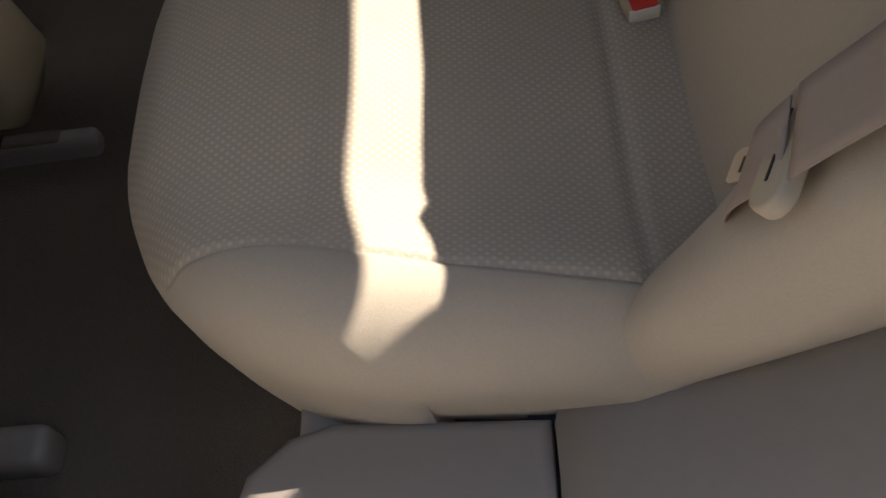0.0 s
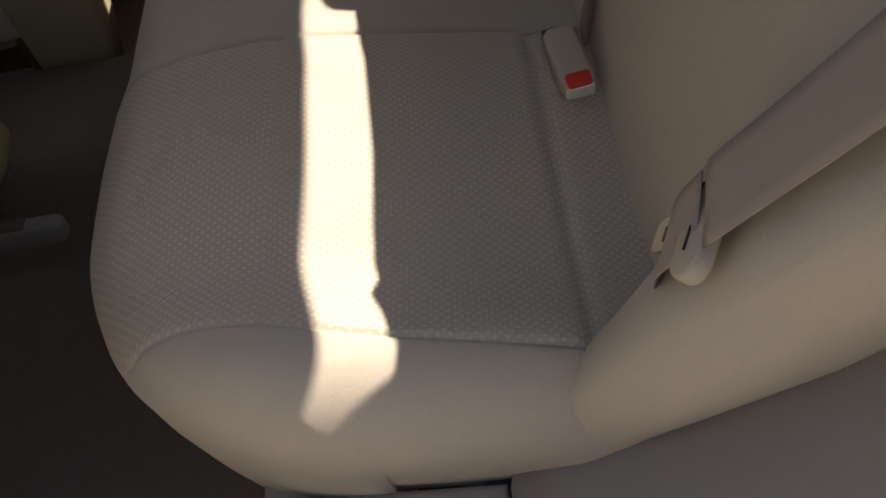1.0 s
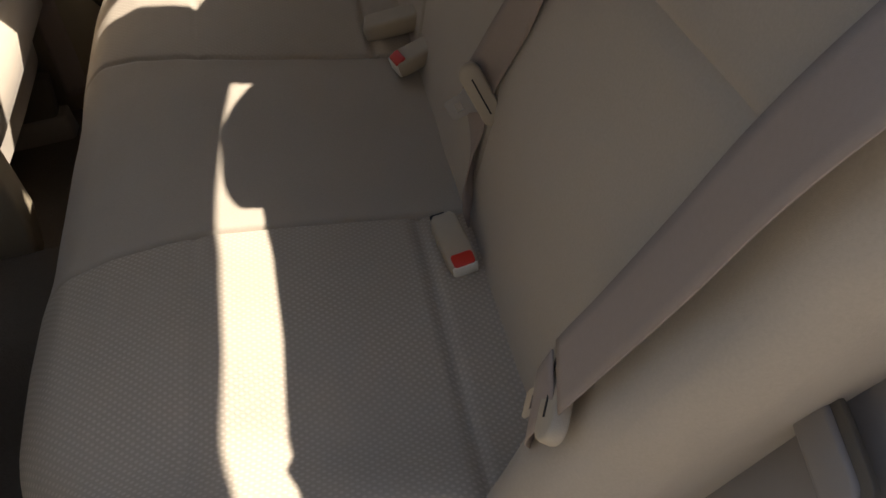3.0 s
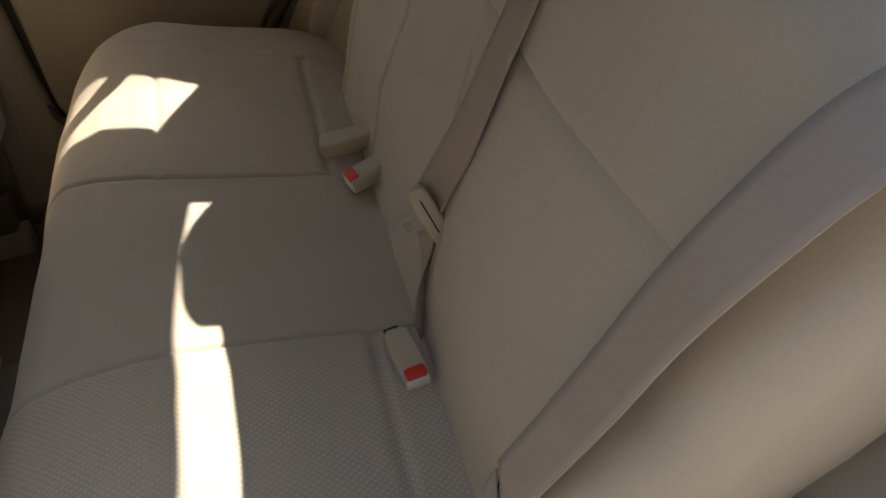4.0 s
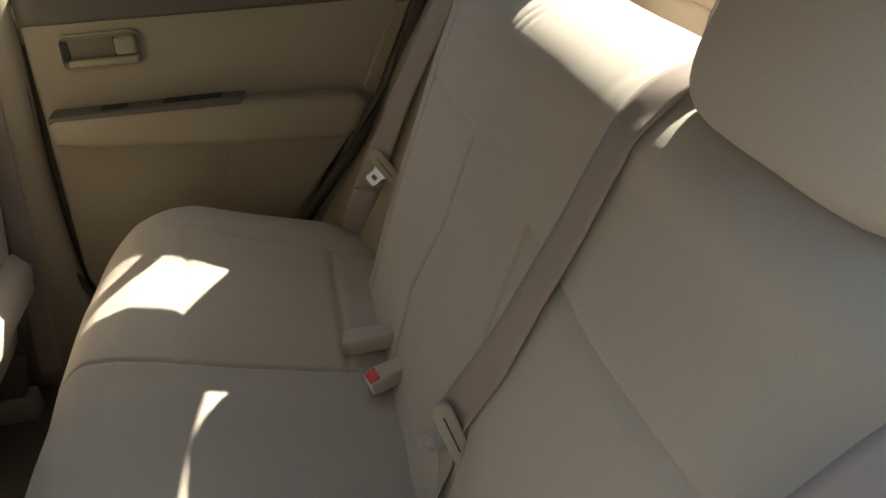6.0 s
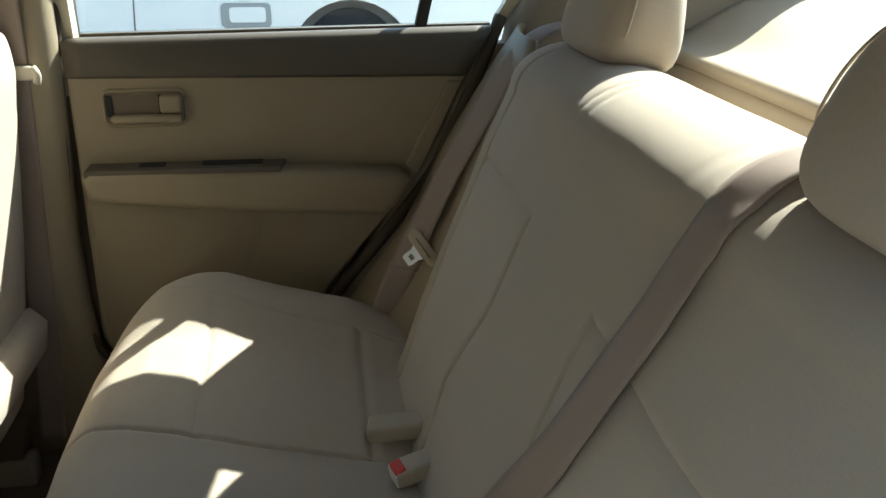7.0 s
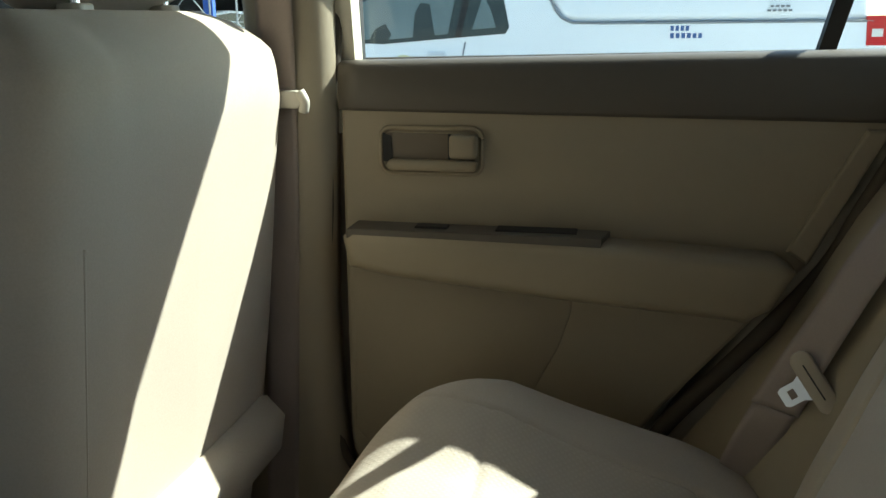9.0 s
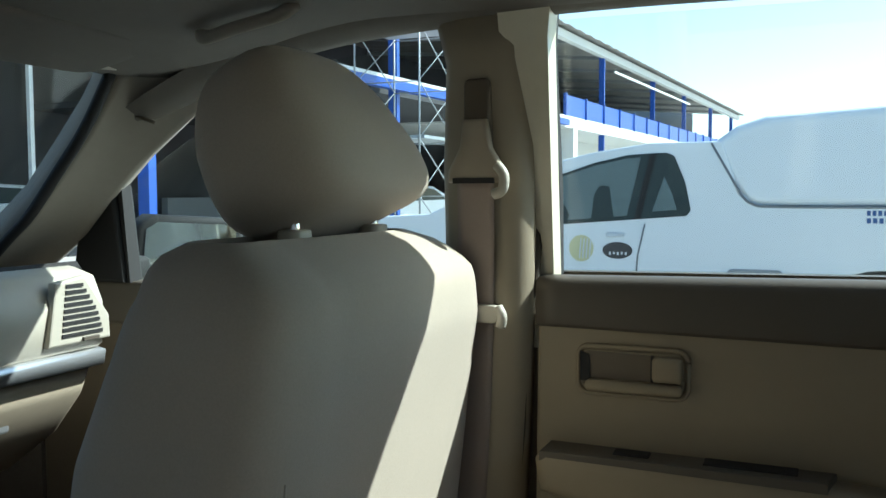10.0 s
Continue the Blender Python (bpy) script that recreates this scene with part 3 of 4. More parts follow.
for y in (-0.130, -0.575):
    part("rail", box(-1.45, -0.80, y - 0.018, y + 0.018, 0.27, 0.32, 0.006), TAUPE, dseat)
    part("rail_cover", box(-0.93, -0.745 if y > -0.3 else -0.722, y - 0.024, y + 0.026, 0.265, 0.318, 0.014, 3), SILL, dseat, "grey plastic cover on the rail end")
    part("leg", slab([(-1.0, 0.31), (-0.88, 0.31), (-0.93, 0.42), (-1.0, 0.42)], "y", y - 0.015, y + 0.015), BLACK, dseat)
console = thing("centre_console", "beige plastic centre console between the front seats", "console")
part("body", slab([(-1.6, 0.35), (-0.98, 0.34), (-0.95, 0.40), (-0.97, 0.52), (-1.02, 0.55), (-1.6, 0.58)], "y", -0.085, 0.085, 0.02, 3), PLASTIC, console)

# ---- right rear door ----
def leaning(bm):
    """Leans the window plane inwards towards the roof."""
    for v in bm.verts:
        v.co.y -= 0.30 * max(v.co.z - 1.10, 0)
    return bm


door = thing("door_1", "closed rear door with beige trim and taupe top", "car door", kind="structure")


def arc(cx, cz, r, a0, a1, n=6):
    return [(cx + r * math.cos(radians(a0 + (a1 - a0) * k / n)), cz + r * math.sin(radians(a0 + (a1 - a0) * k / n))) for k in range(n + 1)]


REAR = [(0.186, 1.105), (0.129, 1.02), (0.085, 0.925), (0.050, 0.85), (-0.018, 0.76), (-0.075, 0.69), (-0.131, 0.622), (-0.20, 0.52)]
PANEL = [(-0.572, 1.055), (0.145, 1.045)] + REAR[1:] + [(-0.24, 0.47)] + arc(-0.50, 0.545, 0.075, 270, 180)
flat("panel", slab(PANEL, "y", 0.676, 0.75, 0.006), PLASTIC, door, "beige moulded door panel")
rows = []
for i in range(25):
    u = i / 24
    low, high = 1.034 - 0.008 * u, 1.100 + 0.014 * u
    row = []
    for y, w in ((0.690, 0.0), (0.672, 0.0), (0.668, 0.08), (0.6675, 0.40), (0.669, 0.72), (0.673, 0.90), (0.680, 0.97), (0.689, 1.0), (0.700, 1.0), (0.709, 0.985), (0.714, 0.85)):
        z = low + (high - low) * w
        row.append((-0.572 + u * (0.702 + 0.050 * w), y, z))
    rows.append(row)
part("upper_trim", sheet(rows, 0.006), TAUPE, door, "taupe upper door trim")
flat("rear_trim", slab([(0.126, 1.018), (0.098, 1.018), (0.018, 0.862), (0.044, 0.845)], "y", 0.669, 0.68, 0.004), PLASTIC, door)
ARM = [(-0.560, 0.868), (-0.545, 0.878), (-0.21, 0.872), (0.0, 0.862), (0.025, 0.845), (0.0, 0.795), (-0.03, 0.778), (-0.24, 0.792), (-0.50, 0.815), (-0.552, 0.826)]
part("armrest", slab(ARM, "y", 0.618, 0.685, 0.016, 4), PLASTIC, door, "beige moulded armrest")
flat("switch_plate", slab([(-0.552, 0.622), (-0.213, 0.624), (-0.203, 0.672), (-0.552, 0.676)], "z", 0.866, 0.8805, 0.002), TAUPE, door, "taupe switch plate on the armrest")
flat("window_switch", box(-0.462, -0.417, 0.640, 0.662, 0.878, 0.8835, 0.002), BLACK, door, "black window switch")
flat("pull_cup", box(-0.352, -0.245, 0.640, 0.668, 0.878, 0.8825, 0.001), BLACK, door, "black pull cup opening")
low = bmesh.new()
slab([(-0.56, 0.835), (-0.25, 0.80), (-0.252, 0.76), (-0.268, 0.71), (-0.295, 0.655), (-0.335, 0.59), (-0.40, 0.49), (-0.50, 0.485), (-0.565, 0.56)], "y", 0.6750, 0.69, 0.001, 2, bm=low)
part("lower_pocket_panel", low, PLASTIC, door)
hd = part("handle_bezel", slab(rounded(0.132, 0.052, 0.010), "y", 0.6735, 0.684, 0.001), PLASTIC, door, "beige handle surround")
hd.location = (-0.445, 0, 0.981)
# No real hollow: the recess's shade is painted as brown and black plates.
flat("handle_recess", slab([(-0.509, 0.961), (-0.400, 0.961), (-0.400, 1.003), (-0.503, 1.005), (-0.510, 1.0)], "y", 0.6715, 0.675), RECESS, door, "brown plate, coloured dark for the shade in the handle recess")
flat("recess_shade", slab([(-0.511, 0.966), (-0.498, 0.966), (-0.500, 1.001), (-0.511, 1.004)], "y", 0.669, 0.673), BLACK, door, "black plate for the deep shade at the recess end")
part("handle_rim", tube([(-0.445 + x, 0.6735, 0.981 + z) for x, z in rounded(0.140, 0.062, 0.014) + rounded(0.140, 0.062, 0.014)[:1]], 0.0032, 8), PLASTIC, door, "raised rim round the handle")
part("inside_handle", box(-0.503, -0.380, 0.655, 0.676, 0.955, 0.970, 0.006, 3), PLASTIC, door, "beige inside door handle")
part("lock_lever", box(-0.418, -0.380, 0.657, 0.676, 0.972, 1.004, 0.006, 3), PLASTIC, door, "beige lock lever")
flat("lever_gap", box(-0.4205, -0.4175, 0.6685, 0.6735, 0.970, 1.004), BLACK, door)
flat("sill_seal", slab([(-0.572, 1.080), (0.19, 1.092), (0.19, 1.112), (-0.572, 1.100)], "y", 0.750, 0.775), TAUPE, door, "taupe window sill strip")
flat("door_frame", leaning(slab([(-0.602, 1.09), (-0.556, 1.09), (-0.550, 1.217), (-0.540, 1.40), (-0.53, 1.46), (-0.602, 1.46)], "y", 0.700, 0.735)), CREAM, door, "cream front frame of the door window")
flat("glass_run", leaning(slab([(-0.572, 1.09), (-0.557, 1.09), (-0.549, 1.217), (-0.543, 1.40), (-0.535, 1.45), (-0.56, 1.45)], "y", 0.737, 0.752)), BLACK, door, "black glass run")

flat("window_bar", leaning(slab([(0.045, 1.10), (0.066, 1.10), (0.125, 1.42), (0.104, 1.42)], "y", 0.748, 0.77)), BLACK, door, "black divider bar of the window")
flat("upper_frame", leaning(slab([(0.03, 1.425), (0.12, 1.36), (0.20, 1.340), (0.30, 1.358), (0.36, 1.39), (0.46, 1.485), (0.26, 1.50), (0.12, 1.50)], "y", 0.742, 0.77)), BLACK, door, "black upper frame of the door window")
gl = flat("door_glass", leaning(slab([(-0.566, 1.09), (0.21, 1.09), (0.40, 1.42), (-0.578, 1.43)], "y", 0.757, 0.760)), GLASS, door, "clear door window glass")
gl.visible_shadow = False
flat("outer_skin", slab([(-0.572, 0.30), (-0.10, 0.30), (0.19, 0.75), (0.19, 1.09), (-0.572, 1.08)], "y", 0.76, 0.80), CREAM, door)
seal = bmesh.new()
pts = [(0.20, 0.70, 1.13)] + [(x + 0.017, 0.673, z - 0.009) for x, z in REAR[1:]] + [(-0.26, 0.675, 0.44), (-0.45, 0.675, 0.44), (-0.55, 0.675, 0.47), (-0.60, 0.675, 0.56), (-0.606, 0.675, 0.70), (-0.592, 0.675, 0.90), (-0.587, 0.675, 1.05), (-0.578, 0.682, 1.10), (-0.574, 0.69, 1.25), (-0.578, 0.69, 1.42)]
tube(curve(pts[:9], 5), 0.0120, 8, bm=seal)
tube(curve(pts[8:], 5), 0.0075, 8, bm=seal)
tagged(part("door_seal", seal, SEALRUB), "dark brown rubber seal round the door opening", "door seal", kind="structure")

# ---- pillars, roof and side trim ----
tagged(part("wall_right", slab([(0.16, 1.08), (0.10, 0.93), (-0.11, 0.60), (-0.20, 0.46), (-0.60, 0.46), (-0.60, 0.27), (1.2, 0.27), (1.2, 1.08)], "y", 0.692, 0.76), VINYL), "beige quarter trim behind the rear door", "side trim", kind="structure")
tagged(flat("pillar_outer_right", leaning(slab([(0.196, 1.118), (0.238, 1.198), (0.315, 1.375), (0.465, 1.475), (0.64, 1.44), (0.80, 1.30), (1.10, 1.07), (0.275, 1.07)], "y", 0.745, 0.772)), CREAM), "cream painted rear pillar panel", "pillar panel", kind="structure")
rows = []
for z, xa in ((0.45, -0.17), (0.55, -0.125), (0.62, -0.080), (0.74, 0.004), (0.83, 0.052), (0.915, 0.094), (1.0, 0.145), (1.06, 0.182), (1.12, 0.222)):
    xb = lerp(z, BACK) + 0.045
    rows.append([(xa + 0.03, 0.690, z), (xa + 0.008, 0.672, z), (xa, 0.655, z)] + [(xa + (xb - xa) * u - 0.012 * math.sin(math.pi * u), 0.655 - 0.215 * u, z) for u in (0.2, 0.4, 0.6, 0.8, 1.0)])
tagged(part("trim_quarter_right", sheet(rows, 0.008), PLASTIC), "beige moulded trim between rear door and seatback", "side trim", kind="structure")
rows = []
for z, x0, x1, y in ((0.95, 0.21, 1.0, 0.692), (1.05, 0.222, 0.98, 0.684), (1.11, 0.232, 0.94, 0.672), (1.18, 0.275, 0.88, 0.657), (1.26, 0.36, 0.80, 0.642), (1.33, 0.45, 0.74, 0.622), (1.38, 0.51, 0.68, 0.60)):
    rows.append([(x0 - 0.006, y + 0.06, z), (x0, y + 0.02, z), (x0 + 0.03, y, z)] + [(x0 + (x1 - x0) * k / 6, y - 0.012 * math.sin(math.pi * k / 6), z) for k in range(1, 7)])
tagged(part("pillar_rear_right", sheet(rows, 0.012), LINER), "beige rear pillar trim beside the rear window", "pillar trim", kind="structure")
tagged(part("pillar_rear_left", sheet([[(x + 0.12, -y, z) for x, y, z in row] for row in rows], 0.012), LINER), "beige rear pillar trim beside the rear window", "pillar trim", kind="structure")


def roof_z(x, y):
    return 1.455 - (0.022 + 0.028 * smooth(-0.35, 0.1, x)) * (abs(y) / 0.62) ** 3 - 0.05 * smooth(0.1, 0.62, x) - 0.055 * smooth(-0.75, -1.2, x)


tagged(part("roof", sheet([[(-1.2 + 1.60 * i / 40, -0.62 + 1.24 * j / 40, roof_z(-1.2 + 1.60 * i / 40, -0.62 + 1.24 * j / 40)) for j in range(41)] for i in range(41)], -0.02), SHADELINER),
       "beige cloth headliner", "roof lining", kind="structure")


def rail_points(s):
    return [(-1.62, 0.71 * s, 1.03), (-1.42, 0.69 * s, 1.16), (-1.25, 0.65 * s, 1.29), (-1.08, 0.64 * s, 1.368), (-0.88, 0.625 * s, 1.415), (-0.65, 0.615 * s, 1.432), (-0.40, 0.615 * s, 1.436), (-0.1, 0.612 * s, 1.425), (0.12, 0.608 * s, 1.405), (0.26, 0.602 * s, 1.375), (0.38, 0.595 * s, 1.345), (0.50, 0.585 * s, 1.33)]


for s, side in ((1, "right"), (-1, "left")):
    rows = []
    for p in curve(rail_points(s), 6):
        w = 0.035 * smooth(0.04, 0.14, p.x)
        rows.append([(p.x, p.y - s * 0.05, p.z + 0.022), (p.x, p.y - s * 0.03, p.z + 0.006), (p.x, p.y - s * 0.008, p.z - 0.004), (p.x, p.y + s * 0.012, p.z - 0.006), (p.x, p.y + s * 0.03, p.z), (p.x, p.y + s * (0.045 + w), p.z + 0.008), (p.x, p.y + s * (0.055 + w), p.z + 0.045), (p.x, p.y - s * 0.05, p.z + 0.06)])
    tagged(part("roof_rail_" + side, sheet(rows), SHADELINER), "beige trim along the roof edge", "roof rail", kind="structure")
tagged(part("roof_skin", sheet([[(-1.25 + 1.68 * i / 20, -0.655 + 1.31 * j / 20, roof_z(-1.25 + 1.68 * i / 20, -0.6 + 1.2 * j / 20) + 0.05) for j in range(21)] for i in range(21)], 0.006), CREAM), "cream painted car roof", "roof", kind="structure")

rows = []
for z, x0, x1 in ((0.27, -0.80, -0.57), (0.45, -0.74, -0.585), (0.60, -0.705, -0.60), (0.75, -0.70, -0.602), (0.95, -0.692, -0.592), (1.10, -0.690, -0.585), (1.25, -0.686, -0.580), (1.38, -0.676, -0.580), (1.44, -0.69, -0.57)):
    y = lerp(z, [(0.27, 0.665), (1.05, 0.655), (1.44, 0.612)])
    rows.append([(x0 - 0.01, y + 0.05, z), (x0, y + 0.02, z), (x0 + 0.012, y + 0.004, z), (x0 + 0.035, y, z), (x1 - 0.035, y, z), (x1 - 0.012, y + 0.004, z), (x1, y + 0.02, z), (x1 - 0.004, y + 0.052, z)])
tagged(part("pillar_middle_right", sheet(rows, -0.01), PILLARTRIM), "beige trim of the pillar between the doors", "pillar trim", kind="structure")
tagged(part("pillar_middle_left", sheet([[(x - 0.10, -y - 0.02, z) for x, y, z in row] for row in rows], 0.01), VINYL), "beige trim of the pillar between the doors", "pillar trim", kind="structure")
tagged(flat("door_jamb", slab([(-0.598, 1.0), (-0.577, 1.0), (-0.577, 1.088), (-0.598, 1.088)], "y", 0.694, 0.72), CREAM), "cream painted door jamb strip", "door jamb", kind="structure")

tagged(flat("jamb_lower", slab([(-0.66, 0.30), (-0.50, 0.30), (-0.545, 0.55), (-0.562, 1.0), (-0.605, 1.0), (-0.63, 0.60)], "y", 0.712, 0.735), RECESS), "brown gap filler along the lower door jamb", "door jamb", kind="structure")
tagged(flat("trim", box(-0.690, -0.592, 0.6478, 0.652, 1.0985, 1.1005), RECESS), "dark joint between upper and lower pillar trim", "trim joint", kind="structure")
fb = thing("front_seat_belt", "brown front belt with height adjuster on the pillar", "seat belt")
part("adjuster", slab(rounded(0.036, 0.10, 0.008), "y", -0.012, 0.006, 0.004, 3), RECESS, fb, "brown height adjuster").location = (-0.632, 0.618, 1.305)
part("anchor_ring", slab([(-0.016, 0.045), (0.016, 0.045), (0.022, 0.01), (0.040, -0.02), (0.040, -0.035), (-0.036, -0.035), (-0.036, -0.02), (-0.020, 0.01)], "y", -0.012, 0.004, 0.005, 3), VINYL, fb, "beige plastic anchor ring").location = (-0.632, 0.608, 1.258)
flat("ring_slot", box(-0.660, -0.604, 0.5945, 0.598, 1.222, 1.229), BLACK, fb)
part("hook_end", tube(curve([(-0.602, 0.60, 1.245), (-0.592, 0.598, 1.232), (-0.594, 0.598, 1.214), (-0.606, 0.60, 1.208)], 5), 0.007, 8), PALE, fb)
pts = [(-0.634, 0.608, 1.228), (-0.638, 0.622, 1.15), (-0.645, 0.638, 1.04), (-0.652, 0.644, 0.90), (-0.664, 0.648, 0.70), (-0.68, 0.650, 0.45), (-0.69, 0.650, 0.33)]
part("strap", ribbon(curve(pts, 6), [Vector((1, 0.12, 0))] * 37, 0.048), WEB, fb, "brown strap")
part("guide", slab(rounded(0.066, 0.024, 0.010), "y", -0.010, 0.006, 0.003, 3), PALE, fb, "pale belt guide").location = (-0.640, 0.632, 1.052)
part("hook", tube(curve([(-0.610, 0.626, 1.062), (-0.603, 0.624, 1.05), (-0.606, 0.626, 1.036)], 4), 0.007, 8), PALE, fb)
flat("latch_plate", slab([(-0.674, 1.036), (-0.652, 1.036), (-0.654, 1.01), (-0.658, 0.99), (-0.672, 0.99), (-0.676, 1.01)], "y", 0.626, 0.629), PALE, fb, "pale coated latch plate")
flat("latch_hole", slab([(-0.668, 1.004), (-0.661, 1.004), (-0.661, 0.997), (-0.668, 0.997)], "y", 0.624, 0.6265), BLACK, fb)

# ---- left side: sill, jamb and quarter trim round the open door ----
sill = thing("sill_trim", "taupe plastic sill trim beside the bench cushion", "sill trim", kind="structure")
sill.location = (0, -0.008, 0.032)
part("sill_cover", slab([(-0.1665, -0.684), (-0.29, -0.676), (-0.335, -0.672), (-0.372, -0.682), (-0.405, -0.71), (-0.43, -0.80), (-0.170, -0.80)], "z", 0.44, 0.502, 0.012, 3), SILL, sill)
part("inner_cover", slab([(-0.27, -0.66), (-0.345, -0.615), (-0.372, -0.63), (-0.372, -0.675), (-0.27, -0.675)], "z", 0.42, 0.478, 0.010, 3), SILL, sill)
flat("joint", box(-0.185, -0.155, -0.79, -0.675, 0.44, 0.485), BLACK, sill, "dark joint between the trims")
jr = []
for x, z in [(-0.165, 0.499), (-0.109, 0.505), (-0.03, 0.545), (0.06, 0.61), (0.13, 0.69), (0.19, 0.77), (0.27, 0.86), (0.36, 0.97), (0.44, 1.1)]:
    jr.append([(x + 0.03, -0.640, z - 0.03), (x + 0.006, -0.665, z - 0.003), (x, -0.69, z), (x, -0.73, z), (x - 0.002, -0.77, z - 0.004), (x, -0.81, z - 0.010), (x + 0.004, -0.84, z - 0.03), (x + 0.02, -0.86, z - 0.12)])
part("jamb_trim", sheet(jr, 0.02), SILL, sill, "taupe quarter trim at the door opening")
PLUG = Matrix.Translation((0.129, -0.730, 0.7245)) @ Matrix(((0.60, 0.0, -0.80, 0), (0.0, 1.0, 0.0, 0), (0.80, 0.0, 0.60, 0), (0, 0, 0, 1))) @ pose(0, 0, 0, 0, 0, -12)
plug = part("plug_recess", slab(rounded(0.040, 0.086, 0.018), "z", -0.004, 0.0035, 0.001), TAUPE, sill, "dark recess round the plug")
plug.matrix_world = PLUG
plug = part("trim_plug", slab(rounded(0.029, 0.076, 0.013), "z", -0.004, 0.009, 0.004, 3), SILL, sill, "oval plug in the quarter trim")
plug.matrix_world = PLUG @ Matrix.Translation((-0.003, 0.002, 0))
tagged(flat("wall_left", slab([(0.46, 1.08), (0.24, 0.78), (0.06, 0.56), (-0.10, 0.44), (-0.60, 0.40), (-0.60, 0.25), (1.2, 0.25), (1.2, 1.08)], "y", -0.90, -0.84), CREAM), "cream painted rear quarter panel", "body side", kind="structure")
tagged(flat("sill_outer", box(-1.7, 0.0, -0.86, -0.70, 0.22, 0.36, 0.01), CREAM), "cream painted door sill", "sill", kind="structure")
tagged(flat("front_door_left", slab([(-1.62, 0.30), (-0.68, 0.30), (-0.68, 1.08), (-1.62, 1.06)], "y", -0.76, -0.69), PLASTIC), "closed front door trim", "car door", kind="structure")

# ---- rear shelf and window ----
def shelf_z(x, y):
    """The shelf climbs backwards and sweeps up towards the pillars."""
    return 1.068 + 0.042 * smooth(0.49, 0.76, x) + 0.050 * smooth(0.42, 0.66, abs(y)) * smooth(0.48, 0.66, x)


shelf = thing("parcel_shelf", "beige parcel shelf with ribbed speaker panel", "parcel shelf", kind="structure")
part("board", sheet([[(0.47 + 0.59 * i / 24, -0.66 + 1.32 * j / 30, shelf_z(0.47 + 0.59 * i / 24, -0.66 + 1.32 * j / 30)) for j in range(31)] for i in range(25)], -0.02), VINYL, shelf)
part("front_lip", sheet([[(0.490 + dx, y, shelf_z(0.47, y) + dz) for dx, dz in ((0.0, 0.0), (-0.014, -0.003), (-0.020, -0.014), (-0.022, -0.05), (-0.03, -0.14))] for y in [-0.66 + 0.066 * k for k in range(21)]]), VINYL, shelf)
for i in range(34):
    x = 0.715 + 0.0085 * i
    flat("rib", box(x, x + 0.0045, 0.24, 0.47, -0.002, 0.0035), VINYL, shelf).location.z = shelf_z(x, 0.3)
part("anchor_cover", slab(rounded(0.15, 0.22, 0.03), "z", 0.0, 0.016, 0.006, 3), VINYL, shelf, "beige anchor cover flap").matrix_world = pose(0.60, 0.20, shelf_z(0.60, 0.2) - 0.002, 0, -10, 0)
flat("cover_slot", box(0.512, 0.526, 0.140, 0.215, -0.01, 0.0025, 0.002), TAUPE, shelf).location.z = shelf_z(0.518, 0.2)
rg = flat("rear_glass", sheet([[(0.43 + 0.69 * i / 8, (-0.60 - 0.03 * i / 8) + (1.20 + 0.06 * i / 8) * j / 10, 1.435 - 0.34 * i / 8 + 0.01 * math.sin(math.pi * j / 10)) for j in range(11)] for i in range(9)], 0.003), GLASS)
tagged(rg, "clear sloping rear window glass", "rear window", kind="structure").visible_shadow = False
tagged(part("rear_glass_seal", tube([(1.10, -0.62, 1.10), (1.10, 0.62, 1.10)], 0.018, 8), BLACK), "black seal along the rear window", "window seal", kind="structure")
tagged(flat("boot_lid", slab([(1.08, 1.08), (1.65, 1.02), (1.75, 0.6), (1.08, 0.6)], "y", -0.75, 0.75), CREAM), "cream painted boot lid", "boot lid", kind="structure")

tagged(flat("wall_front_right", box(-1.85, -1.505, 0.69, 0.76, 0.25, 1.045), CARPET), "dark side lining of the footwell", "footwell lining", kind="structure")
tagged(flat("wall_front", box(-1.85, -1.78, -0.70, 0.72, 0.25, 1.0), CARPET), "dark carpeted bulkhead under the dashboard", "bulkhead", kind="structure")

# ---- front right door, dash, pillar, mirror, visor ----
fd = thing("door_2", "closed front door with beige trim panel", "car door", kind="structure")
flat("panel", slab([(-1.50, 0.30), (-0.70, 0.30), (-0.70, 1.07), (-1.36, 1.055), (-1.50, 1.05)], "y", 0.69, 0.75, 0.008), RECESS, fd)
flat("upper_trim", slab([(-1.36, 0.99), (-0.70, 1.0), (-0.70, 1.08), (-1.36, 1.062)], "y", 0.682, 0.75, 0.006), TAUPE, fd)
flat("handle_recess", box(-1.21, -1.10, 0.678, 0.684, 1.0, 1.04, 0.004), BLACK, fd, "dark inside handle recess")
flat("mirror_patch", slab([(-1.40, 1.062), (-1.285, 1.062), (-1.305, 1.225), (-1.345, 1.195), (-1.385, 1.14)], "y", 0.672, 0.72, 0.006), BLACK, fd, "black corner patch behind the mirror")
flat("front_frame", slab([(-1.283, 1.062), (-1.278, 1.062), (-1.293, 1.232), (-1.303, 1.227)], "y", 0.68, 0.70), BLACK, fd)
fgl = flat("door_glass", slab([(-1.36, 1.05), (-0.68, 1.06), (-0.69, 1.43), (-0.9, 1.41), (-1.1, 1.34), (-1.28, 1.24)], "y", 0.713, 0.716), GLASS, fd, "clear front window glass")
fgl.visible_shadow = False
AIM = Matrix.Translation((-1.31, 0.88, 0)) @ pose(0, 0, 0, 0, 0, -36) @ Matrix.Translation((1.31, -0.88, 0))
mi = thing("door_mirror", "grey outside mirror on the front door", "wing mirror")
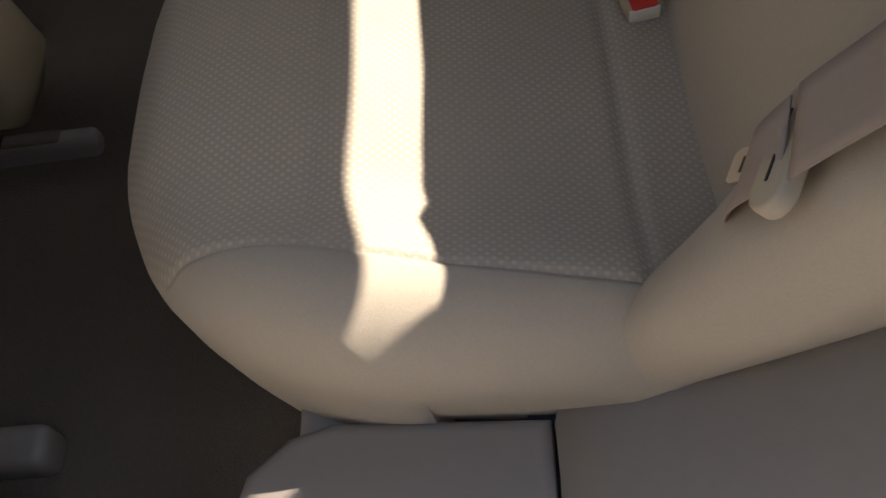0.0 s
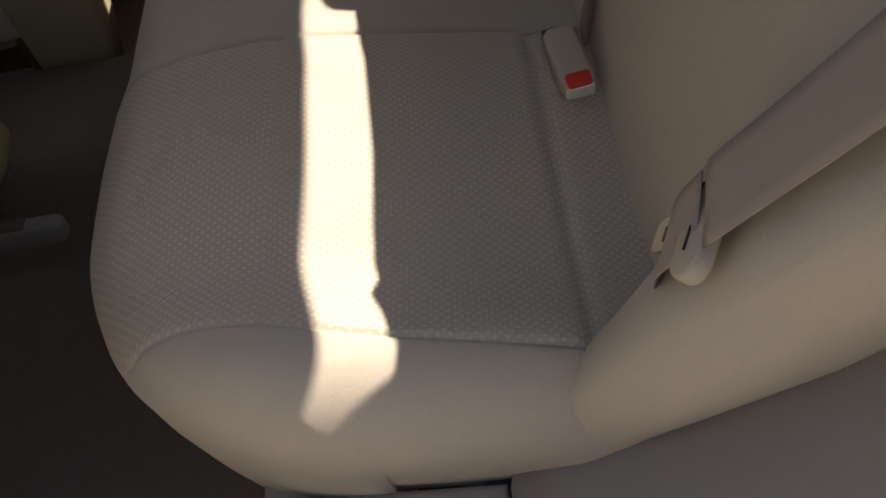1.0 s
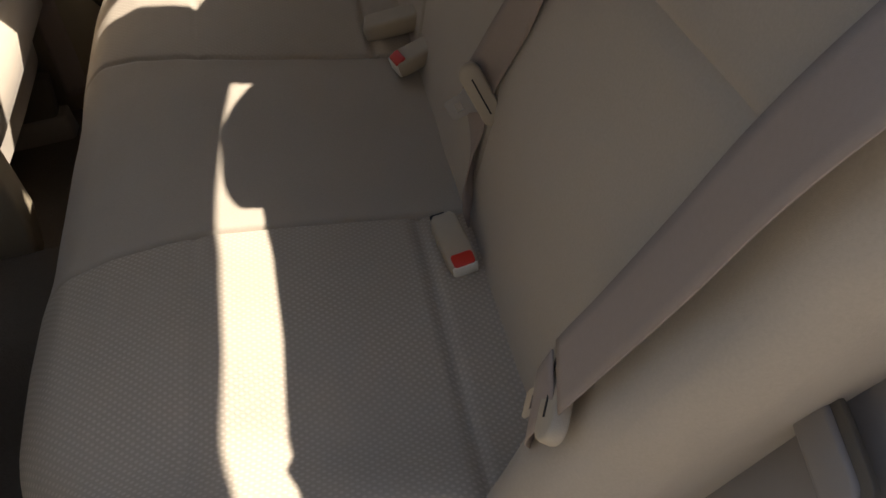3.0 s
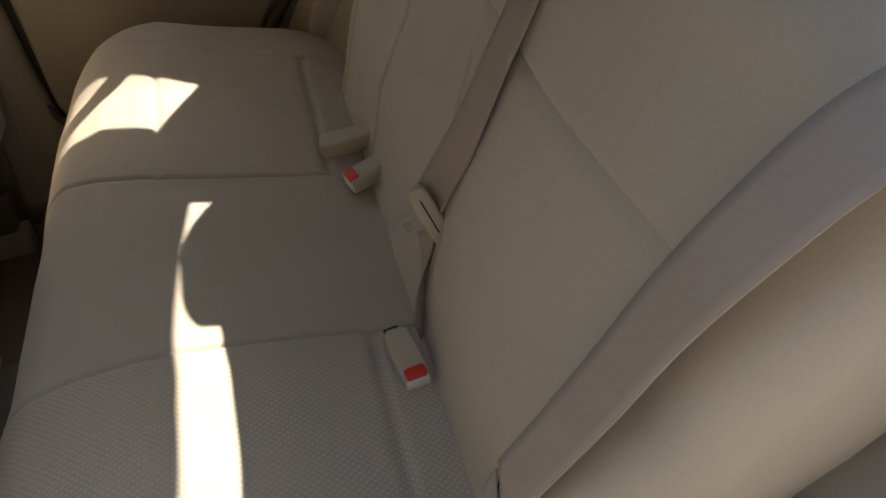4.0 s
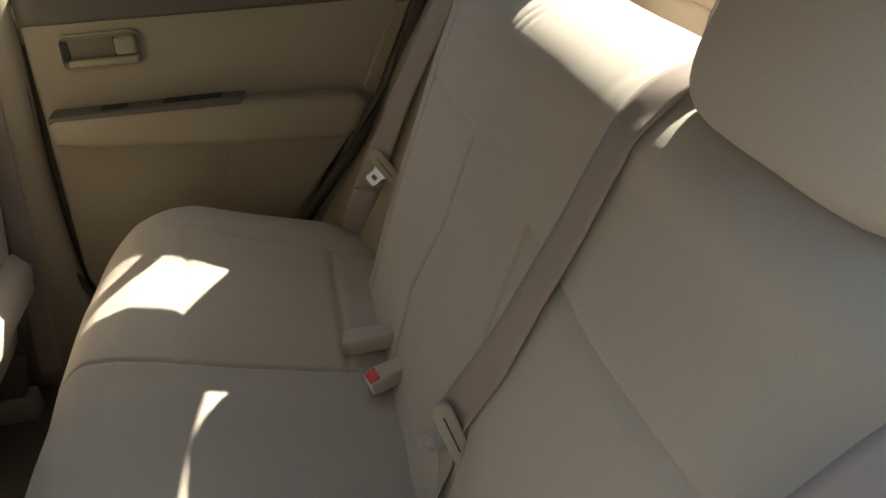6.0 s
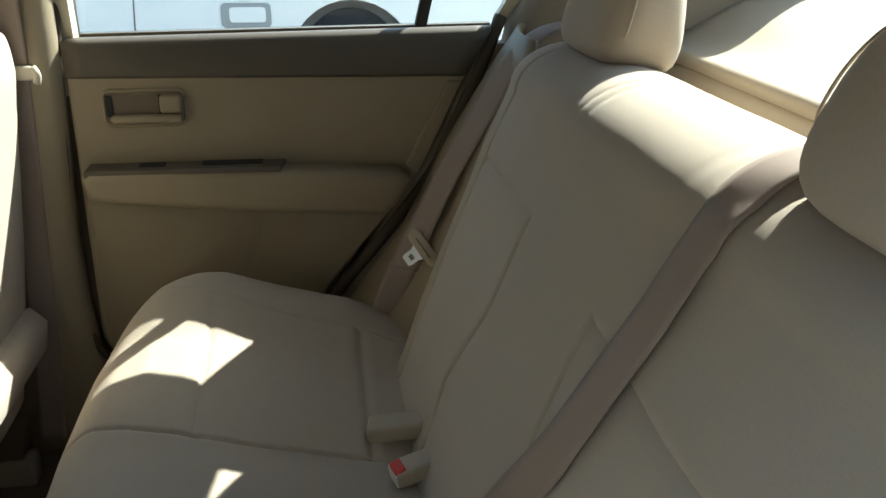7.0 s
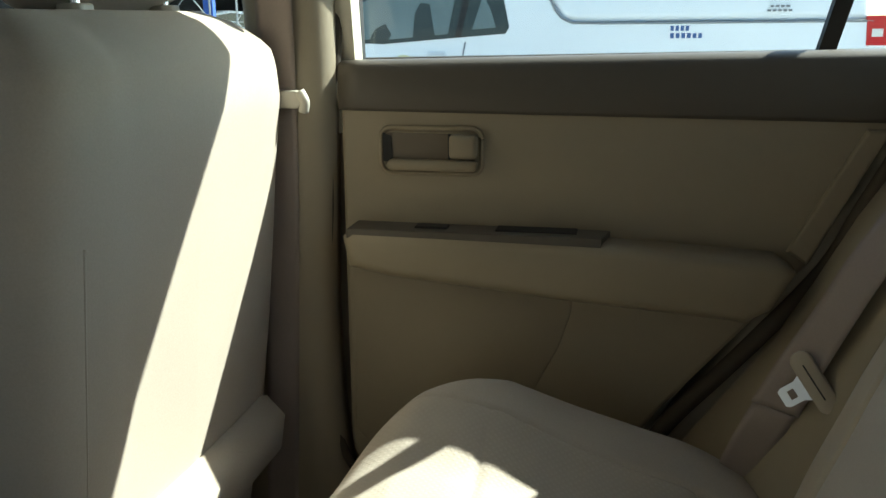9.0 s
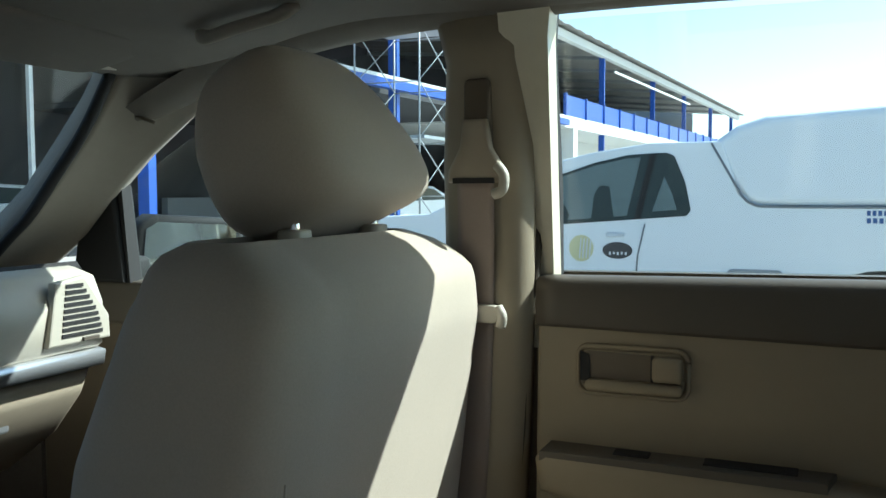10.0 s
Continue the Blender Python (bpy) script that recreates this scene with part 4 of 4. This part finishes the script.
part("housing", slab([(0.765, 1.06), (0.775, 1.150), (0.805, 1.172), (0.945, 1.163), (0.975, 1.145), (0.972, 1.07), (0.90, 1.055)], "x", -1.41, -1.300, 0.012, 4), BLACK, mi).matrix_world = AIM
flat("mirror_glass", slab([(0.785, 1.085), (0.792, 1.146), (0.812, 1.158), (0.938, 1.151), (0.958, 1.139), (0.956, 1.08), (0.90, 1.068), (0.82, 1.07)], "x", -1.304, -1.2985), MIRROR, mi, "mirror glass").matrix_world = AIM
part("arm", box(-1.39, -1.32, 0.70, 0.78, 1.06, 1.10, 0.01), BLACK, mi)
dash = thing("dashboard", "beige dashboard with side vent and silver strip", "dashboard")
part("top", slab([(-1.72, 0.90), (-1.30, 0.93), (-1.215, 0.985), (-1.212, 1.05), (-1.23, 1.09), (-1.27, 1.102), (-1.36, 1.06), (-1.72, 0.98)], "y", -0.66, 0.565, 0.02, 3), PALE, dash)
part("top_pad", slab([(-1.72, 0.99), (-1.36, 1.062), (-1.30, 1.092), (-1.31, 1.104), (-1.38, 1.085), (-1.72, 1.01)], "y", -0.66, 0.60, 0.003, 2), BLACK, dash, "dark dashboard pad")
part("lower", slab([(-1.62, 0.76), (-1.40, 0.775), (-1.30, 0.845), (-1.245, 0.91), (-1.226, 0.955), (-1.60, 0.955)], "y", -0.66, 0.545, 0.012, 3), VINYL, dash)
part("silver_strip", slab([(-1.24, 0.955), (-1.212, 0.955), (-1.208, 0.978), (-1.24, 0.985)], "y", -0.60, 0.555, 0.004), SILVER, dash, "silver decor strip")
vent = flat("vent", slab([(0.445, 0.995), (0.46, 1.085), (0.512, 1.092), (0.558, 1.03), (0.56, 0.995)], "x", -1.22, -1.205, 0.003), PALE, dash, "beige side air vent")
for i in range(9):
    z = 1.006 + 0.0088 * i
    flat("slat_gap", box(-1.2065, -1.2035, 0.468 + 0.0012 * i, lerp(z, [(1.0, 0.545), (1.035, 0.535), (1.09, 0.50)]), z, z + 0.0052), BLACK, vent)
flat("vent_wheel", box(-1.206, -1.201, 0.505, 0.535, 0.997, 1.003, 0.001), TAUPE, vent)
flat("glove_catch", box(-1.300, -1.265, 0.40, 0.428, 0.875, 0.90, 0.004), SILVER, dash, "glove box catch")
rows = []
PILLAR = [(-1.62, 0.965, -1.60, 1.00), (-1.428, 1.122, -1.462, 1.075), (-1.362, 1.172, -1.36, 1.145), (-1.300, 1.237, -1.300, 1.205), (-1.240, 1.304, -1.235, 1.262), (-1.188, 1.378, -1.142, 1.328), (-1.13, 1.42, -1.05, 1.372)]
for xa, za, xb, zb in PILLAR:
    rows.append([(xa - 0.035, 0.585, za + 0.055)] + [(xa + (xb - xa) * u, 0.56 + 0.10 * u, za + (zb - za) * u + 0.010 * math.sin(math.pi * u)) for u in (0.0, 0.15, 0.35, 0.6, 0.8, 0.95, 1.0, 1.06)] + [(xb - 0.005, 0.70, zb + 0.01)])
tagged(part("pillar_front_right", sheet(rows, 0.006), LINER), "beige windscreen pillar trim", "pillar trim", kind="structure")
tagged(part("trim", tube(curve([(-1.239, 0.612, 1.392), (-1.233, 0.612, 1.365), (-1.215, 0.612, 1.338), (-1.165, 0.620, 1.318)], 5), 0.003, 6), RECESS), "dark joint across the pillar trim", "trim joint", kind="structure")
tagged(part("windscreen_edge", tube(curve([(-1.62, 0.56, 0.968), (-1.425, 0.556, 1.126), (-1.362, 0.555, 1.174), (-1.300, 0.555, 1.240), (-1.240, 0.555, 1.307), (-1.186, 0.555, 1.388)], 5), 0.009, 8), BLACK), "black edge of the windscreen", "windscreen edge", kind="structure")
ws = flat("windscreen", sheet([[(-1.80 + 0.62 * i / 8, -0.60 + 1.22 * j / 8, 0.84 + 0.56 * i / 8) for j in range(9)] for i in range(9)], 0.004), GLASS)
tagged(ws, "clear sloping windscreen glass", "windscreen", kind="structure").visible_shadow = False
vis = thing("sun_visor", "beige cloth sun visor folded against the roof", "sun visor")
part("visor", slab(rounded(0.15, 0.38, 0.03), "z", -0.010, 0.010, 0.008, 3), SHADELINER, vis).matrix_world = pose(-1.115, 0.32, 1.402, 0, -12, 0)
part("hinge", tube([(-1.16, 0.50, 1.392), (-1.16, 0.56, 1.396)], 0.008), PALE, vis)
grab = thing("grab_handle", "beige folding grab handle on the roof edge", "grab handle")
part("bar", tube(curve([(-0.965, 0.492, 1.428), (-0.955, 0.478, 1.408), (-0.90, 0.473, 1.416), (-0.84, 0.476, 1.427), (-0.825, 0.492, 1.442)], 6), 0.009, 8), LINER, grab)

# ---- pickup truck beside the car ----
TY = 5.2
truck = thing("pickup_truck", "white pickup truck with a closed cargo cap", "pickup truck")
BODY = [(-4.40, 0.45), (-4.42, 0.75), (-4.30, 0.93), (-3.40, 1.03), (-2.80, 1.06), (-2.30, 1.28), (-1.95, 1.40), (-1.60, 1.475), (-1.24, 1.526), (-0.80, 1.526), (-0.70, 1.20), (-0.60, 1.125), (1.20, 1.125), (1.24, 1.08), (1.26, 0.50), (0.95, 0.40)] + arc(0.10, 0.32, 0.43, 12, 168, 14) + arc(-3.28, 0.24, 0.43, 22, 158, 12)
flat("body", slab(BODY, "y", TY, TY + 1.65, 0.012, 2), PAINT, truck)
CAP = [(-0.868, 1.515), (-0.69, 1.20), (-0.655, 1.155), (-0.59, 1.128), (1.14, 1.128), (1.10, 1.66), (0.9, 1.705), (0.1, 1.712), (-0.55, 1.675), (-0.72, 1.62)]
flat("cargo_cap", slab(CAP, "y", TY + 0.006, TY + 1.64, 0.05, 4), PAINT, truck, "white cargo cap over the bed")
capline = [(x, TY + 0.001, z) for x, z in ((-0.868, 1.515), (-0.69, 1.20), (-0.655, 1.155), (-0.59, 1.126), (-0.4, 1.120), (1.16, 1.120))]
part("cap_seam", tube(capline, 0.008, 6), GREYWALL, truck, "grey seam under the cap")
WIN = [(-2.50, 1.03), (-2.20, 1.20), (-1.83, 1.33), (-1.60, 1.405), (-1.38, 1.452), (-1.14, 1.462), (-1.09, 1.44), (-1.02, 1.27), (-0.985, 1.10), (-1.01, 1.062), (-1.83, 1.00)]
flat("side_window", slab(WIN, "y", TY - 0.004, TY + 0.02), CARGLASS, truck, "dark side window")
# Lighter plates: light through the cab and reflections are in their colour.
FRONTPANE = [(-2.40, 1.05), (-2.15, 1.195), (-1.83, 1.312), (-1.60, 1.385), (-1.40, 1.428), (-1.30, 1.435), (-1.385, 1.062), (-1.83, 1.025)]
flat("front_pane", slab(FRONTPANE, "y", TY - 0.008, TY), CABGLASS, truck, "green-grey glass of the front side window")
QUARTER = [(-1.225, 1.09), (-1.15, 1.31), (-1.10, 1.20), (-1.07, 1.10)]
flat("quarter_pane", slab(QUARTER, "y", TY - 0.008, TY), CABGLASS, truck, "quarter window plate, paler for light seen through it")
flat("window_post", slab([(-1.34, 1.04), (-1.30, 1.04), (-1.20, 1.46), (-1.24, 1.455)], "y", TY - 0.007, TY + 0.01), BLACK, truck)
part("door_gap", tube([(-1.27, TY - 0.001, 1.01), (-1.315, TY - 0.001, 0.80), (-1.33, TY - 0.001, 0.5)], 0.006, 6), GREYWALL, truck)
flat("fuel_door", slab([(x - 0.60, z + 0.655) for x, z in rounded(0.33, 0.165, 0.035)], "y", TY - 0.008, TY + 0.01, 0.003), SCAFF, truck, "pale recessed fuel door")
flat("fuel_flap", slab([(x - 0.59, z + 0.66) for x, z in rounded(0.24, 0.10, 0.025)], "y", TY - 0.012, TY, 0.003), PAINT, truck)
for x in (0.10, -3.28):
    wheel = part("wheel", tube([(x, TY + 0.03, 0.35), (x, TY + 0.23, 0.35)], 0.34, 32), TYRE, truck, "black tyre in a dark arch")
    part("rim", tube([(x, TY + 0.015, 0.35), (x, TY + 0.05, 0.35)], 0.20, 24), SILVER, wheel)
    part("arch_lining", tube([(x, TY + 0.14, 0.32), (x, TY + 0.34, 0.32)], 0.45, 32), GREYWALL, truck)
flat("tail_lamp", slab([(1.13, 0.98), (1.245, 0.98), (1.245, 1.15), (1.12, 1.15)], "y", TY - 0.006, TY + 0.03, 0.004), LAMP, truck, "red tail lamp")
flat("tail_lamp_centre", slab([(1.155, 1.03), (1.215, 1.03), (1.215, 1.075), (1.155, 1.075)], "y", TY - 0.009, TY, 0.002), WHITEP, truck)
for k, (x0, x1, z) in enumerate(((0.01, 0.13, 1.072), (0.01, 0.21, 1.028), (0.58, 0.70, 1.205), (0.565, 0.715, 1.18))):
    n = max(3, int((x1 - x0) / 0.03))
    for i in range(n):
        w = (x1 - x0) / n
        flat("print_bar", box(x0 + w * i, x0 + w * (i + 0.66), TY - 0.003, TY + 0.002, z, z + (0.030 if k < 2 else 0.012)), PRINT if k < 2 else GREYWALL, truck)


def disc(x, z, rx, rz, y, mat, name, label):
    flat(name, slab([(x + rx * math.cos(a), z + rz * math.sin(a)) for a in (2 * math.pi * k / 28 for k in range(28))], "y", y, y + 0.004), mat, truck, label)


# Dark plates on the pane stand for the dim cab behind it.
flat("seat_shape", slab([(-1.62, 1.03), (-1.60, 1.20), (-1.56, 1.26), (-1.50, 1.25), (-1.47, 1.05)], "y", TY - 0.010, TY - 0.007), CARGLASS, truck, "dark plate on the glass, for a dim seat inside")
flat("wheel_shape", slab([(-1.92, 1.02), (-1.87, 1.10), (-1.80, 1.13), (-1.76, 1.06), (-1.79, 1.02)], "y", TY - 0.010, TY - 0.007), CARGLASS, truck, "dark plate on the glass, for a dim steering wheel inside")
disc(-1.685, 0.845, 0.082, 0.088, TY - 0.004, CREST, "round_badge", "pale yellow round badge")
for i in range(4):
    flat("badge_stripe", slab([(-1.70 + 0.022 * i, 0.78), (-1.692 + 0.022 * i, 0.78), (-1.682 + 0.022 * i, 0.91), (-1.690 + 0.022 * i, 0.91)], "y", TY - 0.006, TY - 0.003), GREYP, truck)
disc(-1.445, 0.835, 0.098, 0.055, TY - 0.004, BADGE, "oval_badge", "dark oval badge")
for i in range(5):
    flat("badge_bar", box(-1.50 + 0.026 * i, -1.487 + 0.026 * i, TY - 0.006, TY - 0.003, 0.806 + 0.004 * (i % 2), 0.826), GREYP, truck)
flat("door_handle", box(-1.52, -1.40, TY - 0.02, TY, 0.925, 0.95, 0.006), GREYP, truck)


# ---- open building with blue posts ----
def facade(y):
    return -8.9 + 0.065 * (y - 9.1)


hall = thing("open_hall", "two-storey open hall with blue steel posts and tin roof", "building")
POSTS = (2.5, 9.1, 15.9, 23.0, 30.4, 37.7, 44.0, 51.0, 58.0)
for y in POSTS:
    x = facade(y)
    w = 0.05 if y < 5 else 0.09
    flat("post", box(x - w, x + w, y - w, y + w, 0, 6.1, 0.01), BLUE, hall, "blue steel post")
    flat("post_edge", box(x + w + 0.002, x + w + 0.02, y - w, y + 0.02, 0, 6.1), BLUE, hall)


def along(y0, y1, dx0, dx1, z0, z1):
    return slab([(facade(y0) + dx0, y0), (facade(y0) + dx1, y0), (facade(y1) + dx1, y1), (facade(y1) + dx0, y1)], "z", z0, z1)


flat("deck_beam", along(2, 26, 0.16, 0.34, 3.30, 3.48), BLUE, hall, "blue deck beam")
flat("deck_beam_lip", along(2, 26, 0.16, 0.34, 3.48, 3.55), GREYP, hall, "white top flange of the beam")
flat("deck", along(23, 60, -8, 0.2, 3.25, 3.62), WHITEWALL, hall, "white concrete deck")
flat("rail", along(26, 60, 0.16, 0.20, 3.62, 4.25), BLUE, hall, "blue balcony rail")
for i in range(17):
    y = 26 + 2 * i
    flat("rail_post", box(facade(y) + 0.14, facade(y) + 0.24, y - 0.05, y + 0.05, 3.6, 4.3), BLUE, hall)
flat("roof_beam", along(2, 60, 0.0, 0.22, 5.95, 6.2), WHITEWALL, hall, "white roof edge beam")
rows = []
for i in range(117):
    y = 2 + 0.5 * i
    h = 0.05 if i % 2 else 0.0
    rows.append([(facade(y) + 0.5, y, 6.24 + h), (facade(y) - 4, y, 6.62 + h), (facade(y) - 10, y, 7.1 + h)])
part("roof_sheet", sheet(rows, 0.02), TIN, hall, "rusty corrugated roof sheets", False)
for i in range(14):
    y = 3 + 4 * i
    flat("purlin", slab([(facade(y) + 0.1, 6.1), (facade(y) - 9.8, 6.95), (facade(y) - 9.8, 6.8), (facade(y) + 0.1, 5.98)], "y", y, y + 0.15), GREYWALL, hall)
# The hall's inner shade is in the back wall's colour.
flat("back_wall", along(-4, 62, -10.2, -10.0, 0, 7.2), SHADEWALL, hall, "back wall with the shade of the hall in its colour")
flat("low_wall", along(18, 30, -8.2, -8.0, 0, 1.1), GREYWALL, hall, "grey low wall")
flat("white_column", box(facade(27) - 0.3, facade(27) + 0.2, 26.7, 27.2, 0, 3.3), WHITEWALL, hall)
flat("white_wall", along(29, 60, -2.2, -2.0, 0, 3.25), WHITEWALL, hall, "white ground floor wall")
flat("inner_post", box(-13.04, -12.96, 10.72, 10.80, 0, 6.6), GREYP, hall, "pale inner post")
flat("roof_strip", along(31, 44, 0.26, 0.30, 5.5, 5.58), WHITEWALL, hall)
flat("end_wall", box(-19.5, -8.5, 61, 61.2, 0, 7), GREYWALL, hall)
flat("upper_floor", along(15.5, 23, -10, -0.3, 3.30, 3.45), SHADEWALL, hall, "underside of the upper floor, coloured dark for shade")

tower = thing("scaffold_tower", "pale steel scaffold tower inside the hall", "scaffold")
SX, SY = -6.8, 13.6
for dx in (0, 1.3):
    for dy in (0, 1.6):
        part("upright", tube([(SX - dx, SY + dy, 0), (SX - dx, SY + dy, 5.3)], 0.019, 8), SCAFF, tower)
for k in range(5):
    z = 0.15 + 1.02 * k
    for dy in (0, 1.6):
        part("ledger", tube([(SX, SY + dy, z + 1.0), (SX - 1.3, SY + dy, z + 1.0)], 0.012, 6), SCAFF, tower)
    for dx in (0, 1.3):
        part("brace", tube([(SX - dx, SY, z), (SX - dx, SY + 1.6, z + 1.0)], 0.009, 6), SCAFF, tower)
        part("brace", tube([(SX - dx, SY + 1.6, z), (SX - dx, SY, z + 1.0)], 0.012, 6), SCAFF, tower)
    if k % 2:
        flat("plank", box(SX - 1.35, SX + 0.05, SY + 0.1, SY + 1.5, z + 1.02, z + 1.08), SCAFF, tower)


# ---- parked cars in the hall ----
def saloon(at, turn, label):
    m = Matrix.Translation(at) @ pose(0, 0, 0, 0, 0, turn)
    ob = thing("parked_car", label, "car", "parked cars")
    outline = [(-2.25, 0.35), (-2.25, 0.70), (-2.1, 0.85), (-1.0, 0.95), (-0.35, 1.38), (0.2, 1.45), (0.9, 1.40), (1.55, 1.05), (2.15, 1.0), (2.25, 0.75), (2.25, 0.35)]
    bm = slab(outline, "y", -0.87, 0.87, 0.10, 4)
    bmesh.ops.transform(bm, matrix=m, verts=bm.verts[:])
    part("body", bm, PAINT, ob)
    for s in (-1, 1):
        bm = slab([(-0.85, 0.97), (-0.30, 1.32), (0.2, 1.38), (0.85, 1.33), (1.35, 1.03)], "y", 0.86 * s, 0.876 * s)
        bmesh.ops.transform(bm, matrix=m, verts=bm.verts[:])
        flat("side_window", bm, CARGLASS, ob)
        for x in (-1.4, 1.4):
            bm = tube([(x, 0.70 * s, 0.32), (x, 0.885 * s, 0.32)], 0.32, 24)
            bmesh.ops.transform(bm, matrix=m, verts=bm.verts[:])
            w = part("wheel", bm, TYRE, ob)
            bm = tube([(x, 0.80 * s, 0.32), (x, 0.895 * s, 0.32)], 0.20, 16)
            bmesh.ops.transform(bm, matrix=m, verts=bm.verts[:])
            part("rim", bm, SILVER, w)
    bm = slab([(0.98, 1.36), (1.52, 1.06), (1.55, 1.08), (1.0, 1.39)], "y", -0.68, 0.68)
    bmesh.ops.transform(bm, matrix=m, verts=bm.verts[:])
    flat("rear_window", bm, CARGLASS, ob)
    for s in (-1, 1):
        bm = box(2.2, 2.265, 0.55 * s - 0.15, 0.55 * s + 0.15, 0.78, 0.92)
        bmesh.ops.transform(bm, matrix=m, verts=bm.verts[:])
        flat("tail_lamp", bm, LAMP, ob)
    return ob


saloon((-11.4, 21.5, 0), 60, "white saloon car parked under the hall roof")
saloon((-17.5, 13.5, 0), 40, "white saloon car parked deep in the hall")

# ---- open left rear door, out of view, added to darken the inside ----
leaf = thing("door_3", "unseen open rear door, added to block light from the front left", "car door", kind="structure")
part("shell", slab([(-0.80, 0.32), (-0.80, 1.08), (-1.50, 1.08), (-1.55, 0.75), (-1.40, 0.32)], "x", -0.80, -0.70, 0.02, 3), CREAM, leaf)
